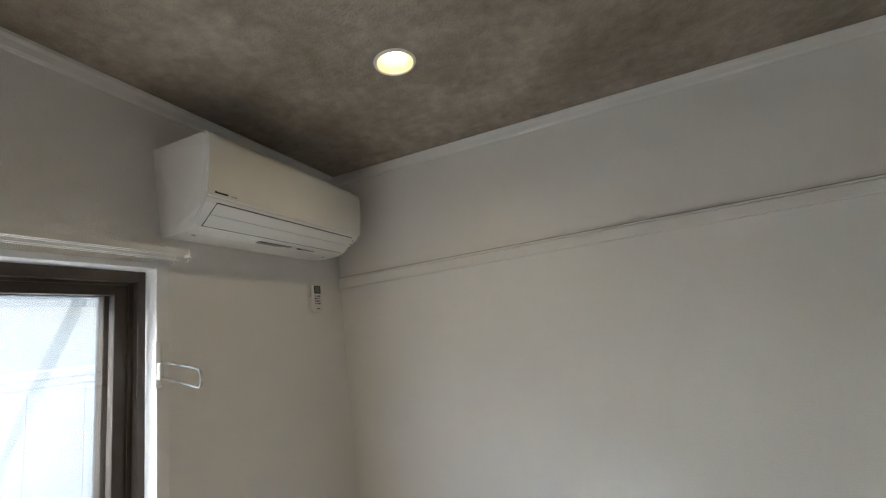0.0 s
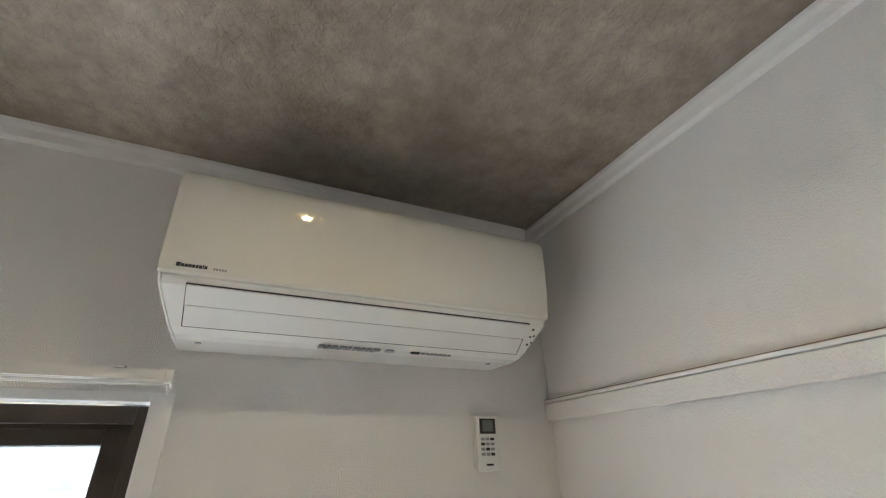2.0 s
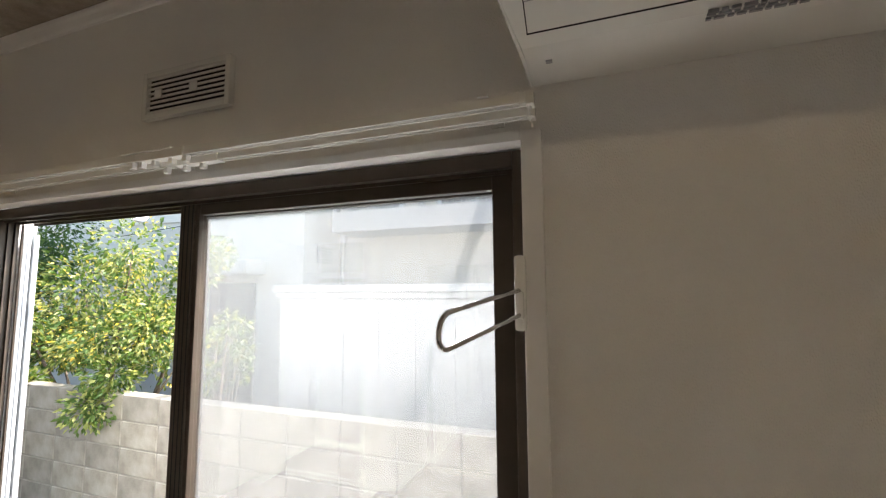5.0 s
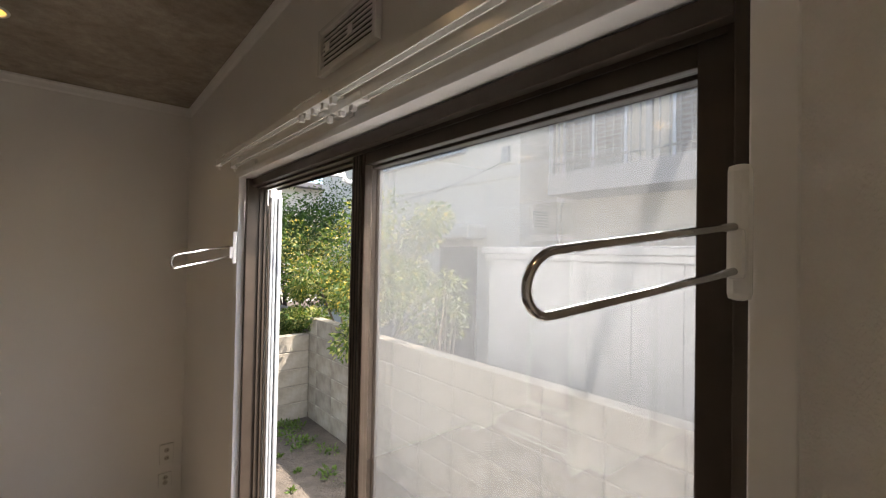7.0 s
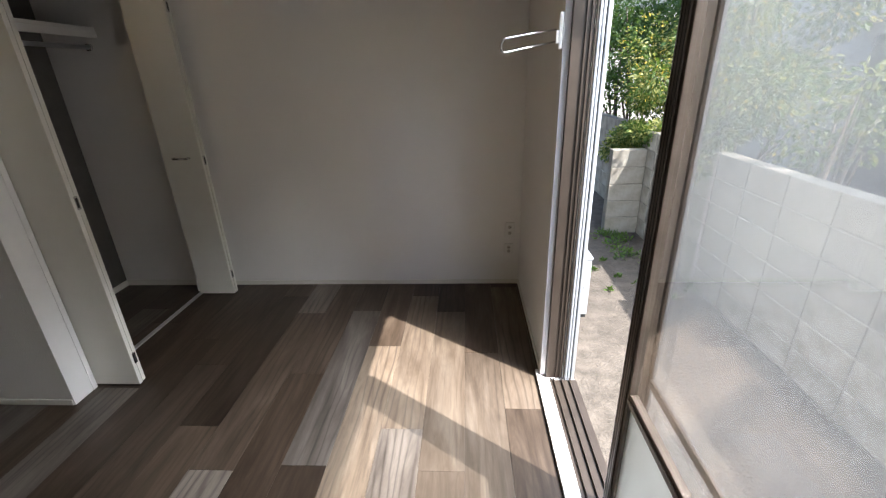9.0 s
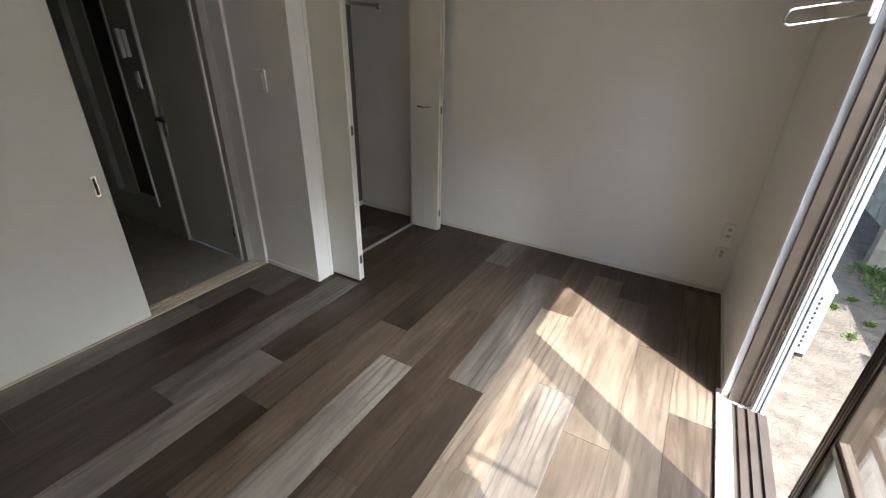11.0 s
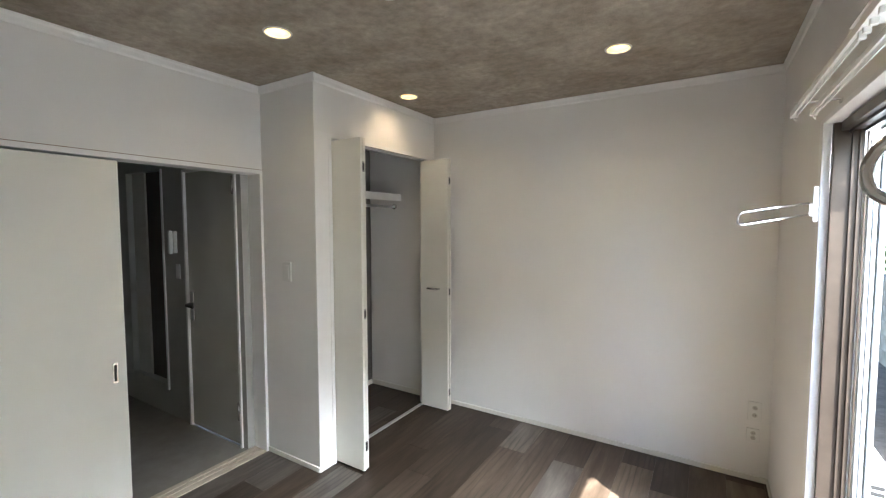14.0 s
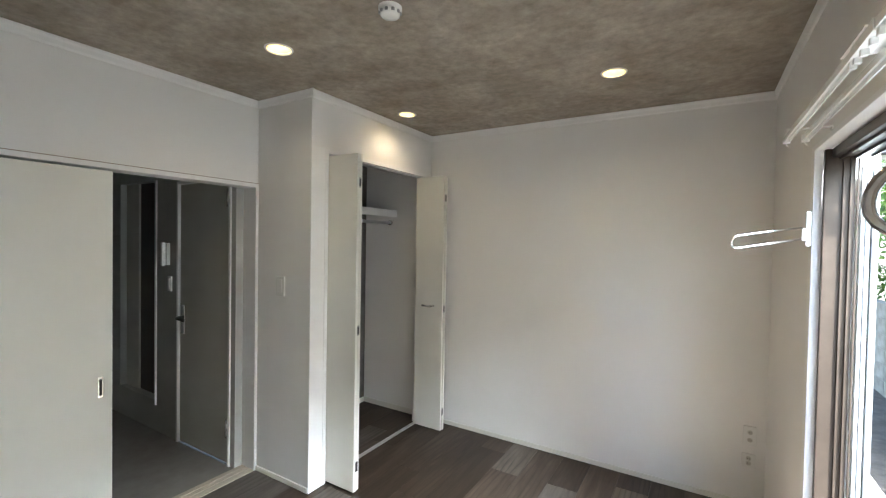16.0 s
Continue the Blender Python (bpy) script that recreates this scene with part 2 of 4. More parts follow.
# ---- building helpers ----
def bm_box(bm, lo, hi, bevel=0.0):
    made = bmesh.ops.create_cube(bm, size=1.0)["verts"]
    c = [(a + b) / 2 for a, b in zip(lo, hi)]
    s = [abs(b - a) for a, b in zip(lo, hi)]
    for v in made:
        v.co = Vector([c[i] + v.co[i] * s[i] for i in range(3)])
    if bevel:
        edges = list({e for v in made for e in v.link_edges})
        bmesh.ops.bevel(bm, geom=edges, offset=min(bevel, min(s) * 0.45), segments=2, affect="EDGES", profile=0.6)


def bm_tube(bm, points, radius, sides=8, side_ref=None):
    """A round bar along points, capped."""
    rings = []
    pts = [Vector(p) for p in points]
    up = Vector((0, 0, 1))
    for i, p in enumerate(pts):
        d = (pts[min(i + 1, len(pts) - 1)] - pts[max(i - 1, 0)]).normalized()
        ref = side_ref or (up if abs(d.z) < 0.95 else Vector((1, 0, 0)))
        a = d.cross(ref).normalized()
        b = a.cross(d)
        r = radius[i] if isinstance(radius, (list, tuple)) else radius
        rings.append([bm.verts.new(p + r * (math.cos(k * math.tau / sides) * a + math.sin(k * math.tau / sides) * b)) for k in range(sides)])
    for q, w in zip(rings, rings[1:]):
        for k in range(sides):
            bm.faces.new((q[k], q[(k + 1) % sides], w[(k + 1) % sides], w[k]))
    bm.faces.new(rings[0][::-1])
    bm.faces.new(rings[-1])


def bm_prism(bm, outline, axis, a, b):
    """Extrudes a closed 2D outline along an axis ('x', 'y' or 'z') from a to b."""
    def place(u, v, w):
        return {"x": (w, u, v), "y": (u, w, v), "z": (u, v, w)}[axis]
    one = [bm.verts.new(place(u, v, a)) for u, v in outline]
    two = [bm.verts.new(place(u, v, b)) for u, v in outline]
    n = len(outline)
    for i in range(n):
        bm.faces.new((one[i], one[(i + 1) % n], two[(i + 1) % n], two[i]))
    bm.faces.new(one[::-1])
    bm.faces.new(two)


def bm_lathe(bm, profile, center, sides=32):
    """Turns (radius, z) pairs round a vertical axis."""
    rings = []
    for r, z in profile:
        rings.append([bm.verts.new((center[0] + r * math.cos(k * math.tau / sides), center[1] + r * math.sin(k * math.tau / sides), center[2] + z)) for k in range(sides)])
    for q, w in zip(rings, rings[1:]):
        for k in range(sides):
            bm.faces.new((q[k], q[(k + 1) % sides], w[(k + 1) % sides], w[k]))
    return rings


def finish(name, bm, material, smooth=False):
    bmesh.ops.recalc_face_normals(bm, faces=bm.faces)
    me = bpy.data.meshes.new(name)
    bm.to_mesh(me)
    bm.free()
    me.materials.append(material)
    if smooth:
        me.polygons.foreach_set("use_smooth", [True] * len(me.polygons))
    return new(name, me)


def part(name, bm, material, parent=None, label="", smooth=False):
    ob = finish(name, bm, material, smooth)
    if parent is not None:
        ob.parent = parent
        ob.matrix_parent_inverse = Matrix.Translation(parent_origin(parent)).inverted()
    return tagged(ob, label)


def parent_origin(ob):
    p = Vector(ob.location)
    return p + parent_origin(ob.parent) - Vector(ob.matrix_parent_inverse.inverted().translation) if ob.parent else p


def block(name, lo, hi, material, parent=None, label="", bevel=0.002):
    bm = bmesh.new()
    bm_box(bm, lo, hi, bevel)
    return part(name, bm, material, parent, label)


def boxes(name, list_of, material, parent=None, label="", bevel=0.0):
    bm = bmesh.new()
    for lo, hi in list_of:
        bm_box(bm, lo, hi, bevel)
    return part(name, bm, material, parent, label)


def tube(name, points, radius, material, parent=None, label="", sides=8, side_ref=None):
    bm = bmesh.new()
    bm_tube(bm, points, radius, sides, side_ref)
    return part(name, bm, material, parent, label, smooth=True)


def thing(name, at, label, category, group="", kind=""):
    ob = new(name)
    ob.location = at
    ob.empty_display_size = 0.05
    return tagged(ob, label, category, group, kind)


def wall_of(name, pieces, material):
    """A wall made of several flat stretches round its openings."""
    ob = new(name)
    for lo, hi in pieces:
        block("wall_stretch", lo, hi, material, ob, bevel=0)
    return ob


def setting(ob, label="", category=""):
    return tagged(ob, label, category, kind="structure")


# ---- the room: window wall at x 0, far wall at y 0, floor at z 0 ----
H = 2.40
XW, YS = -2.81, -3.63            # sliding-door wall, rail wall
XC, YC = -2.317, -1.293           # closet front, closet side
WY0, WY1, WZ = -2.773, -1.038, 1.880  # window opening
T = 0.165

setting(wall_of("wall_east", [
    ((0, YS - 0.12, -0.4), (T, WY0, 2.75)),
    ((0, WY1, -0.4), (T, 0.12, 2.75)),
    ((0, WY0, WZ), (T, WY1, 2.75)),
    ((0, WY0, -0.4), (T, WY1, -0.02)),
], M_WALL), "white woven-texture wallpaper on the window wall", "wall")
setting(block("wall_north", (-3.15, 0, -0.02), (0.0, 0.12, H + 0.05), M_WALL, bevel=0), "plain white wallpapered wall", "wall")
setting(block("wall_south", (XW - 0.12, YS - 0.12, -0.02), (0.0, YS, H + 0.05), M_WALL, bevel=0), "white wallpapered wall with a picture rail", "wall")
SD0, SD1, SDZ = -2.98, -1.315, 1.845
setting(wall_of("wall_west", [
    ((XW - 0.12, YS + 0.002, -0.02), (XW, SD0 - 0.025, H + 0.05)),
    ((XW - 0.12, SD0 - 0.025, SDZ + 0.025), (XW, SD1 + 0.02, H + 0.05)),
], M_WALL), "white wallpapered wall over the sliding door", "wall")
# closet shell: side, front pieces over and beside the opening, back
CO0, CO1, COZ = -1.165, -0.115, 2.045
setting(wall_of("wall_closet", [
    ((-3.11, YC, -0.02), (XC, YC + 0.075, H + 0.05)),
    ((XC - 0.075, YC + 0.075, -0.02), (XC, CO0 - 0.025, H + 0.05)),
    ((XC - 0.075, CO1 + 0.025, -0.02), (XC, 0.0, H + 0.05)),
    ((XC - 0.075, CO0 - 0.025, COZ + 0.025), (XC, CO1 + 0.025, H + 0.05)),
], M_WALL), "white wallpapered closet walls jutting into the room", "wall")
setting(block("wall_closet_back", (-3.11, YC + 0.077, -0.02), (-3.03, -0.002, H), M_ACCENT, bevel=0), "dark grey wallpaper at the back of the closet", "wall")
LAMPS = ((-0.712, -2.984), (-0.718, -1.788), (-0.750, -0.712), (-2.043, -1.735), (-2.121, -0.622))
LAMP_R = 0.056


def pierced_ceiling():
    """The ceiling slab with a round hole for each downlight."""
    slab = block("ceiling", (-3.2, YS - 0.12, H), (0.0, 0.12, H + 0.12), M_CEIL, bevel=0)
    bm = bmesh.new()
    for x, y in LAMPS:
        bmesh.ops.create_cone(bm, cap_ends=True, segments=40, radius1=LAMP_R, radius2=LAMP_R, depth=0.4, matrix=Matrix.Translation((x, y, H)))
    cutter = finish("cutter", bm, M_CEIL)
    mod = slab.modifiers.new("holes", "BOOLEAN")
    mod.operation, mod.object, mod.solver = "DIFFERENCE", cutter, "EXACT"
    bpy.context.view_layer.update()
    cut = bpy.data.meshes.new_from_object(slab.evaluated_get(bpy.context.evaluated_depsgraph_get()))
    slab.modifiers.clear()
    slab.data = cut
    bpy.data.objects.remove(cutter)
    return slab


setting(pierced_ceiling(), "brown-grey mottled concrete-look ceiling paper", "ceiling")
# unseen slab, added to keep sun and sky off the pierced ceiling
setting(block("roof", (-6.0, YS - 6.0, H + 0.36), (T + 0.02, 6.0, H + 0.5), M_STUCCO, bevel=0), "plain unseen slab over the flat that blocks sun and sky", "roof")

# floor
floor = setting(block("floor", (-3.03, YS, -0.06), (-0.002, -0.002, -0.006), M_UNDER, bevel=0), "grey-brown wood-look vinyl plank floor", "floor")


def sweep_trim(name, runs, label):
    """Small cove under the ceiling: a stepped strip along each run."""
    ob = new(name)
    setting(ob, label, "trim")
    for axis, fixed, side, a, b in runs:
        bm = bmesh.new()
        outline = [(0, 0), (side * 0.015, 0), (side * 0.015, -0.010), (side * 0.011, -0.020), (side * 0.010, -0.038), (side * 0.006, -0.045), (0, -0.046)]
        outline = [(fixed + u, H - 0.001 + v) for u, v in outline]
        bm_prism(bm, outline, axis, a, b)
        part("moulding", bm, M_TRIM, ob)
    return ob


sweep_trim("trim_ceiling", [
    ("y", 0, -1, YS + 0.02, -0.02), ("x", 0, -1, XC, 0), ("x", YS, 1, XW, 0),
    ("y", XW, 1, YS + 0.02, YC - 0.02), ("x", YC, -1, XW, XC + 0.02), ("y", XC, 1, YC, -0.02),
], "narrow white cove moulding under the ceiling")

base_ob = setting(new("baseboard"), "low cream vinyl baseboard", "baseboard")
for lo, hi in [
    ((XC + 0.008, -0.009, 0), (-0.001, -0.001, 0.032)), ((XW + 0.001, YS + 0.001, 0), (-0.009, YS + 0.009, 0.032)),
    ((-0.009, YS + 0.001, 0), (-0.001, WY0 - 0.04, 0.032)), ((-0.009, WY1 + 0.04, 0), (-0.001, -0.01, 0.032)),
    ((XW + 0.001, YC - 0.009, 0), (XC - 0.001, YC - 0.001, 0.032)), ((XW + 0.001, YS + 0.01, 0), (XW + 0.009, SD0 - 0.04, 0.032)),
    ((-3.029, -1.19, 0), (-3.02, -0.011, 0.045)), ((-3.019, -0.010, 0), (XC - 0.08, -0.002, 0.045)),
]:
    block("skirting", lo, hi, M_DOOR, base_ob)

# picture rail on the south wall
rail = setting(new("trim_rail"), "white wallpaper-covered picture rail with a fine top groove", "trim")
block("rail_board", (XW + 0.001, YS + 0.001, 1.842), (-0.001, YS + 0.018, 1.884), M_WALL, rail, bevel=0.003)
block("rail_lip", (XW + 0.001, YS + 0.001, 1.8852), (-0.001, YS + 0.0195, 1.893), M_TRIM, rail, bevel=0.002)

# thin brown strip along the top of the lip
block("rail_line", (XW + 0.001, YS + 0.001, 1.8933), (-0.001, YS + 0.013, 1.8958), M_BROWNLINE, rail, "fine brown line", 0)

# ---- window ----
win = setting(new("window_1"), "bronze aluminium sliding terrace window, half open, with white casing", "window")
FY0, FY1, FZ = WY0 + 0.034, WY1 - 0.034, WZ - 0.018
boxes("casing", [
    ((-0.012, WY0 - 0.004, 0.0), (0.03, WY0 + 0.032, WZ + 0.002)), ((-0.012, WY1 - 0.032, 0.0), (0.012, WY1 + 0.016, WZ + 0.002)),
    ((-0.0125, WY0 + 0.032, WZ - 0.016), (0.03, WY1 - 0.032, WZ + 0.0025)),
], M_TRIM, win, "white wooden casing", 0.002)
block("window_sill", (-0.030, WY0 - 0.02, 0.0005), (0.028, WY1 + 0.012, 0.022), M_TRIM, win, "white wooden sill", 0.003)
boxes("window_frame", [
    ((0.031, FY0, 0.022), (0.138, FY0 + 0.022, FZ)), ((0.013, FY1 - 0.022, 0.0225), (0.092, FY1, FZ)),
    ((0.031, FY0 + 0.022, FZ - 0.030), (0.138, FY1 - 0.022, FZ)), ((0.031, FY0 + 0.022, -0.018), (0.165, FY1 - 0.022, 0.008)),
], M_BRONZE, win, "", 0.002)
for x in (0.050, 0.088, 0.126):
    boxes("track_rib", [((x, FY0 + 0.024, 0.008), (x + 0.004, FY1 - 0.024, 0.022)), ((x, FY0 + 0.024, FZ - 0.038), (x + 0.004, FY1 - 0.024, FZ - 0.029)),
                        ((x * 0.48 + 0.036, FY1 - 0.029, 0.022), (x * 0.48 + 0.040, FY1 - 0.021, FZ - 0.038)), ((x, FY0 + 0.021, 0.022), (x + 0.004, FY0 + 0.034, FZ - 0.038))], M_BRONZE, win)


def sash(x0, x1, y0, y1, mid, stile):
    """A sliding sash; with a middle rail it has clear glass above and frosted glass below."""
    z0, z1, s = 0.014, FZ - 0.022, 0.042
    bm = bmesh.new()
    bm_box(bm, (x0, y0, z0), (x1, y0 + s, z1), 0.003)
    bm_box(bm, (x0, y1 - stile, z0), (x1, y1, z1), 0.003)
    bm_box(bm, (x0 + 0.002, y0 + s, z1 - s), (x1 - 0.002, y1 - stile, z1), 0.002)
    bm_box(bm, (x0 + 0.002, y0 + s, z0), (x1 - 0.002, y1 - stile, z0 + 0.07), 0.002)
    bm_box(bm, (x0 - 0.004, y1 - stile + 0.012, z0 + 0.01), (x0, y1 - 0.014, z1 - 0.01), 0.001)
    if mid:
        bm_box(bm, (x0 + 0.001, y0 + s, mid - 0.020), (x1 - 0.001, y1 - stile, mid + 0.020), 0.003)
        bm_box(bm, (x0 - 0.003, y0 + s, mid - 0.006), (x0 + 0.001, y1 - stile, mid + 0.006), 0.001)
    ob = part("sash", bm, M_BRONZE, win)
    for g in (0.016, 0.030, 0.044):
        if g < stile - 0.008:
            block("stile_groove", (x0 - 0.0046, y1 - stile + g, z0 + 0.012), (x0 - 0.0038, y1 - stile + g + 0.003, z1 - 0.012), M_GAP_RUBBER, ob, "", 0)
    c = (x0 + x1) / 2
    panes = [("glass_pane", mid + 0.020, z1 - s, M_GLASS), ("frosted_pane", z0 + 0.07, mid - 0.020, M_FROST)] if mid else [("glass_pane", z0 + 0.07, z1 - s, M_GLASS)]
    for name, a, b, m in panes:
        g = block(name, (c - 0.002, y0 + s - 0.004, a - 0.004), (c + 0.002, y1 - stile + 0.004, b + 0.004), m, ob, bevel=0)
        g.visible_shadow = name == "frosted_pane"
    return ob


MID = 0.62
sash(0.057, 0.083, FY0 + 0.024, -1.853, MID, 0.066)
sash(0.095, 0.121, FY0 + 0.030, -1.822, 0, 0.058)
screen = setting(new("window_2"), "sliding insect screen with a pale net in a bronze frame", "window")
sy0, sy1, sz1 = FY0 + 0.024, -1.792, FZ - 0.022
boxes("screen_frame", [
    ((0.142, sy0, 0.014), (0.160, sy0 + 0.03, sz1)), ((0.142, sy1 - 0.055, 0.014), (0.160, sy1, sz1)),
    ((0.143, sy0 + 0.03, 0.014), (0.159, sy1 - 0.055, 0.045)), ((0.143, sy0 + 0.03, sz1 - 0.03), (0.159, sy1 - 0.055, sz1)),
    ((0.144, sy0 + 0.03, MID - 0.012), (0.158, sy1 - 0.055, MID + 0.012)),
], M_BRONZE, screen, "", 0.002)
block("net", (0.1505, sy0 + 0.028, 0.043), (0.1510, sy1 - 0.053, sz1 - 0.028), M_NET, screen, "fine pale insect net", 0)
# storm-shutter guide outside the north jamb
guide = setting(new("window_3"), "silver aluminium storm-shutter guide rail", "window")
for x0, x1, y in ((0.112, 0.122, -1.078), (0.127, 0.137, -1.072), (0.144, 0.160, -1.070)):
    block("guide_rail", (x0, y, -0.02), (x1, y + 0.022, 1.80), M_SHED, guide, bevel=0.003)
block("guide_back", (0.1392, -1.0476, -0.02), (0.163, -1.020, 1.80), M_ALU, guide, bevel=0.002)

# ---- sliding door opening ----
sd = setting(new("door_1"), "cream sliding door standing half open in a white frame", "door")
boxes("door_frame", [
    ((XW - 0.125, SD1, 0.0), (XW + 0.006, SD1 + 0.020, SDZ + 0.025)), ((XW - 0.125, SD0 - 0.025, 0.0), (XW + 0.006, SD0, SDZ + 0.025)),
    ((XW - 0.1245, SD0, SDZ), (XW + 0.0065, SD1, SDZ + 0.025)),
], M_TRIM, sd, "white painted frame", 0.002)
boxes("threshold", [((XW - 0.123, SD0, -0.004), (XW - 0.088, SD1, 0.006)), ((XW - 0.080, SD0, -0.004), (XW - 0.048, SD1, 0.006)), ((XW - 0.040, SD0, -0.004), (XW + 0.004, SD1, 0.006)),
                    ((XW - 0.123, SD0, -0.006), (XW + 0.004, SD1, -0.002))], M_THRESHOLD, sd, "grooved beige threshold", 0.001)


block("head_line", (XW - 0.001, SD0 - 0.024, SDZ + 0.0253), (XW + 0.0045, SD1 + 0.019, SDZ + 0.0280), M_BROWNLINE, sd, "fine brown line", 0)


def sliding_panel(x0, x1, y0, y1):
    p = block("door_panel", (x0, y0, 0.009), (x1, y1, SDZ - 0.010), M_DOOR, sd, bevel=0.002)
    return p


front_panel = sliding_panel(XW - 0.036, XW - 0.006, SD0 + 0.002, -2.09)
sliding_panel(XW - 0.078, XW - 0.048, SD0 + 0.002, -2.12)
pull = boxes("door_pull", [((XW - 0.0065, -2.150, 0.735), (XW - 0.004, -2.128, 0.835)), ], M_CHROME, front_panel, "recessed chrome finger pull", 0.004)
block("pull_recess", (XW - 0.0050, -2.145, 0.745), (XW - 0.0035, -2.133, 0.825), M_GAP_RUBBER, front_panel, bevel=0)

# ---- hall beyond ----
HX0, HY0, HY1, HH = -4.75, -2.98, -1.365, 2.25
setting(block("floor_hall", (HX0, HY0, -0.05), (XW - 0.1235, HY1, 0.0), M_HALLFLOOR, bevel=0), "pale grey vinyl hall floor", "floor")
HD0, HD1, HDZ = -3.622, -3.005, 1.90
NX0, NX1, NZ0, NZ1 = -4.345, -3.965, 0.24, 1.95
# hall walls take a darker tone than the room's paper, for the hall's shade
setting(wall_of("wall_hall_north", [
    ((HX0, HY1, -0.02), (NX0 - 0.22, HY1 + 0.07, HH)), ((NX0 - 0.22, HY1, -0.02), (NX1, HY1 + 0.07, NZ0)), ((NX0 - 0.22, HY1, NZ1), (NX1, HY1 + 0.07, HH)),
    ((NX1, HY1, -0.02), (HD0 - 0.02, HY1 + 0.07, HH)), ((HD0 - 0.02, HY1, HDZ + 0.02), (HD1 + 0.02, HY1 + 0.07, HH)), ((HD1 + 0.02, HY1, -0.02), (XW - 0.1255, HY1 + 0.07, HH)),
], M_WALL_DIM), "white wallpapered hall wall, darkened in colour for the dim hall", "wall")
setting(block("wall_hall_west", (HX0 - 0.1, HY0 - 0.1, -0.02), (HX0, HY1 + 0.07, HH), M_WALL_DIM, bevel=0), "plain hall wall", "wall")
setting(block("wall_hall_south", (HX0, HY0 - 0.1, -0.02), (XW - 0.1255, HY0, HH), M_WALL_DIM, bevel=0), "plain hall wall", "wall")
setting(block("ceiling_hall", (HX0 - 0.1, HY0 - 0.1, HH), (XW - 0.1255, HY1 + 0.07, HH + 0.1), M_WALL_DIM, bevel=0), "plain hall ceiling", "ceiling")
# unseen slab, added so that no daylight leaks round the closed door
setting(block("hall_door_backing", (HD0 - 0.02, HY1 + 0.075, -0.02), (HD1 + 0.02, HY1 + 0.12, HDZ + 0.02), M_WALL_DIM, bevel=0), "unseen backing slab that blocks light behind the hall door", "wall")
hd = setting(new("door_2"), "closed grey-white hall door, darkened in colour for the dim hall, with a dark lever handle", "door")
leaf = block("door_leaf", (HD0, HY1 + 0.006, 0.008), (HD1, HY1 + 0.042, HDZ), M_DOOR_DIM, hd, bevel=0.002)
boxes("door_frame", [((HD0 - 0.022, HY1 - 0.012, 0), (HD0 - 0.003, HY1 + 0.06, HDZ + 0.02)), ((HD1 + 0.003, HY1 - 0.012, 0), (HD1 + 0.022, HY1 + 0.06, HDZ + 0.02)),
                     ((HD0 - 0.022, HY1 - 0.012, HDZ + 0.003), (HD1 + 0.022, HY1 + 0.06, HDZ + 0.022))], M_TRIM, hd, "", 0.001)
for z in (0.25, 1.78):
    tube("hinge", [(HD1 - 0.004, HY1 - 0.010, z - 0.06), (HD1 - 0.004, HY1 - 0.010, z + 0.06)], 0.011, M_CHROME, leaf)
block("lock_plate", (HD0 + 0.024, HY1 - 0.004, 0.81), (HD0 + 0.072, HY1 + 0.007, 1.02), M_CHROME, leaf, bevel=0.003)
tube("lever", [(HD0 + 0.048, HY1 + 0.004, 0.93), (HD0 + 0.048, HY1 - 0.040, 0.93), (HD0 + 0.060, HY1 - 0.048, 0.93), (HD0 + 0.150, HY1 - 0.048, 0.925)], 0.012, M_BLACK, leaf, "dark lever handle")
# recess with a dark panel
rec = setting(new("door_3"), "dark recess in the hall wall with pale edges", "recess")
block("recess_panel", (NX0, HY1 + 0.060, NZ0), (NX1, HY1 + 0.069, NZ1), M_DARKPANEL, rec, "dark brown panel", 0)
block("recess_side", (NX0 - 0.218, HY1 + 0.045, NZ0), (NX0, HY1 + 0.069, NZ1), M_DOOR_DIM, rec, "", 0.001)
boxes("recess_casing", [((NX1 - 0.004, HY1 - 0.010, NZ0 - 0.035), (NX1 + 0.016, HY1 + 0.058, NZ1))], M_TRIM, rec, "", 0.001)

# intercom and switch on the hall wall
ic = thing("intercom", (-3.795, HY1, 1.40), "white wall intercom handset with a dark display", "intercom")
block("intercom_base", (-3.850, HY1 - 0.028, 1.305), (-3.752, HY1 - 0.001, 1.470), M_PLASTIC, ic, bevel=0.005)
block("intercom_display", (-3.842, HY1 - 0.0305, 1.395), (-3.800, HY1 - 0.0275, 1.455), M_BLACK, ic, "", 0.001)
bm = bmesh.new()
bm_box(bm, (-3.788, HY1 - 0.058, 1.298), (-3.753, HY1 - 0.029, 1.476), 0.012)
part("handset", bm, M_PLASTIC, ic)


def wall_switch(name, cx, cz, y, w, h, label, count):
    s = thing(name, (cx, y, cz), label, "switch")
    block("plate", (cx - w / 2, y - 0.012, cz - h / 2), (cx + w / 2, y - 0.0005, cz + h / 2), M_PLASTIC, s, bevel=0.003)
    for i in range(count):
        z0 = cz - h * 0.36 + i * h * 0.72 / count
        block("rocker", (cx - w * 0.3, y - 0.016, z0 + 0.001), (cx + w * 0.3, y - 0.0115, z0 + h * 0.72 / count - 0.001), M_WHITE, s, bevel=0.001)
    return s


wall_switch("light_switch", -2.575, 1.224, YC, 0.074, 0.120, "white wide-rocker light switch on the closet side wall", 1)
wall_switch("light_switch", -3.745, 1.165, HY1, 0.05, 0.11, "white light switch on the hall wall below the intercom", 1)

# ---- closet ----
setting(block("floor_closet_rail", (XC - 0.050, CO0, 0.0005), (XC - 0.022, CO1, 0.008), M_ALU, bevel=0.001), "pale metal door track on the closet threshold", "track")
clos = setting(new("door_4"), "closet opening frame in white with folding doors", "door frame")
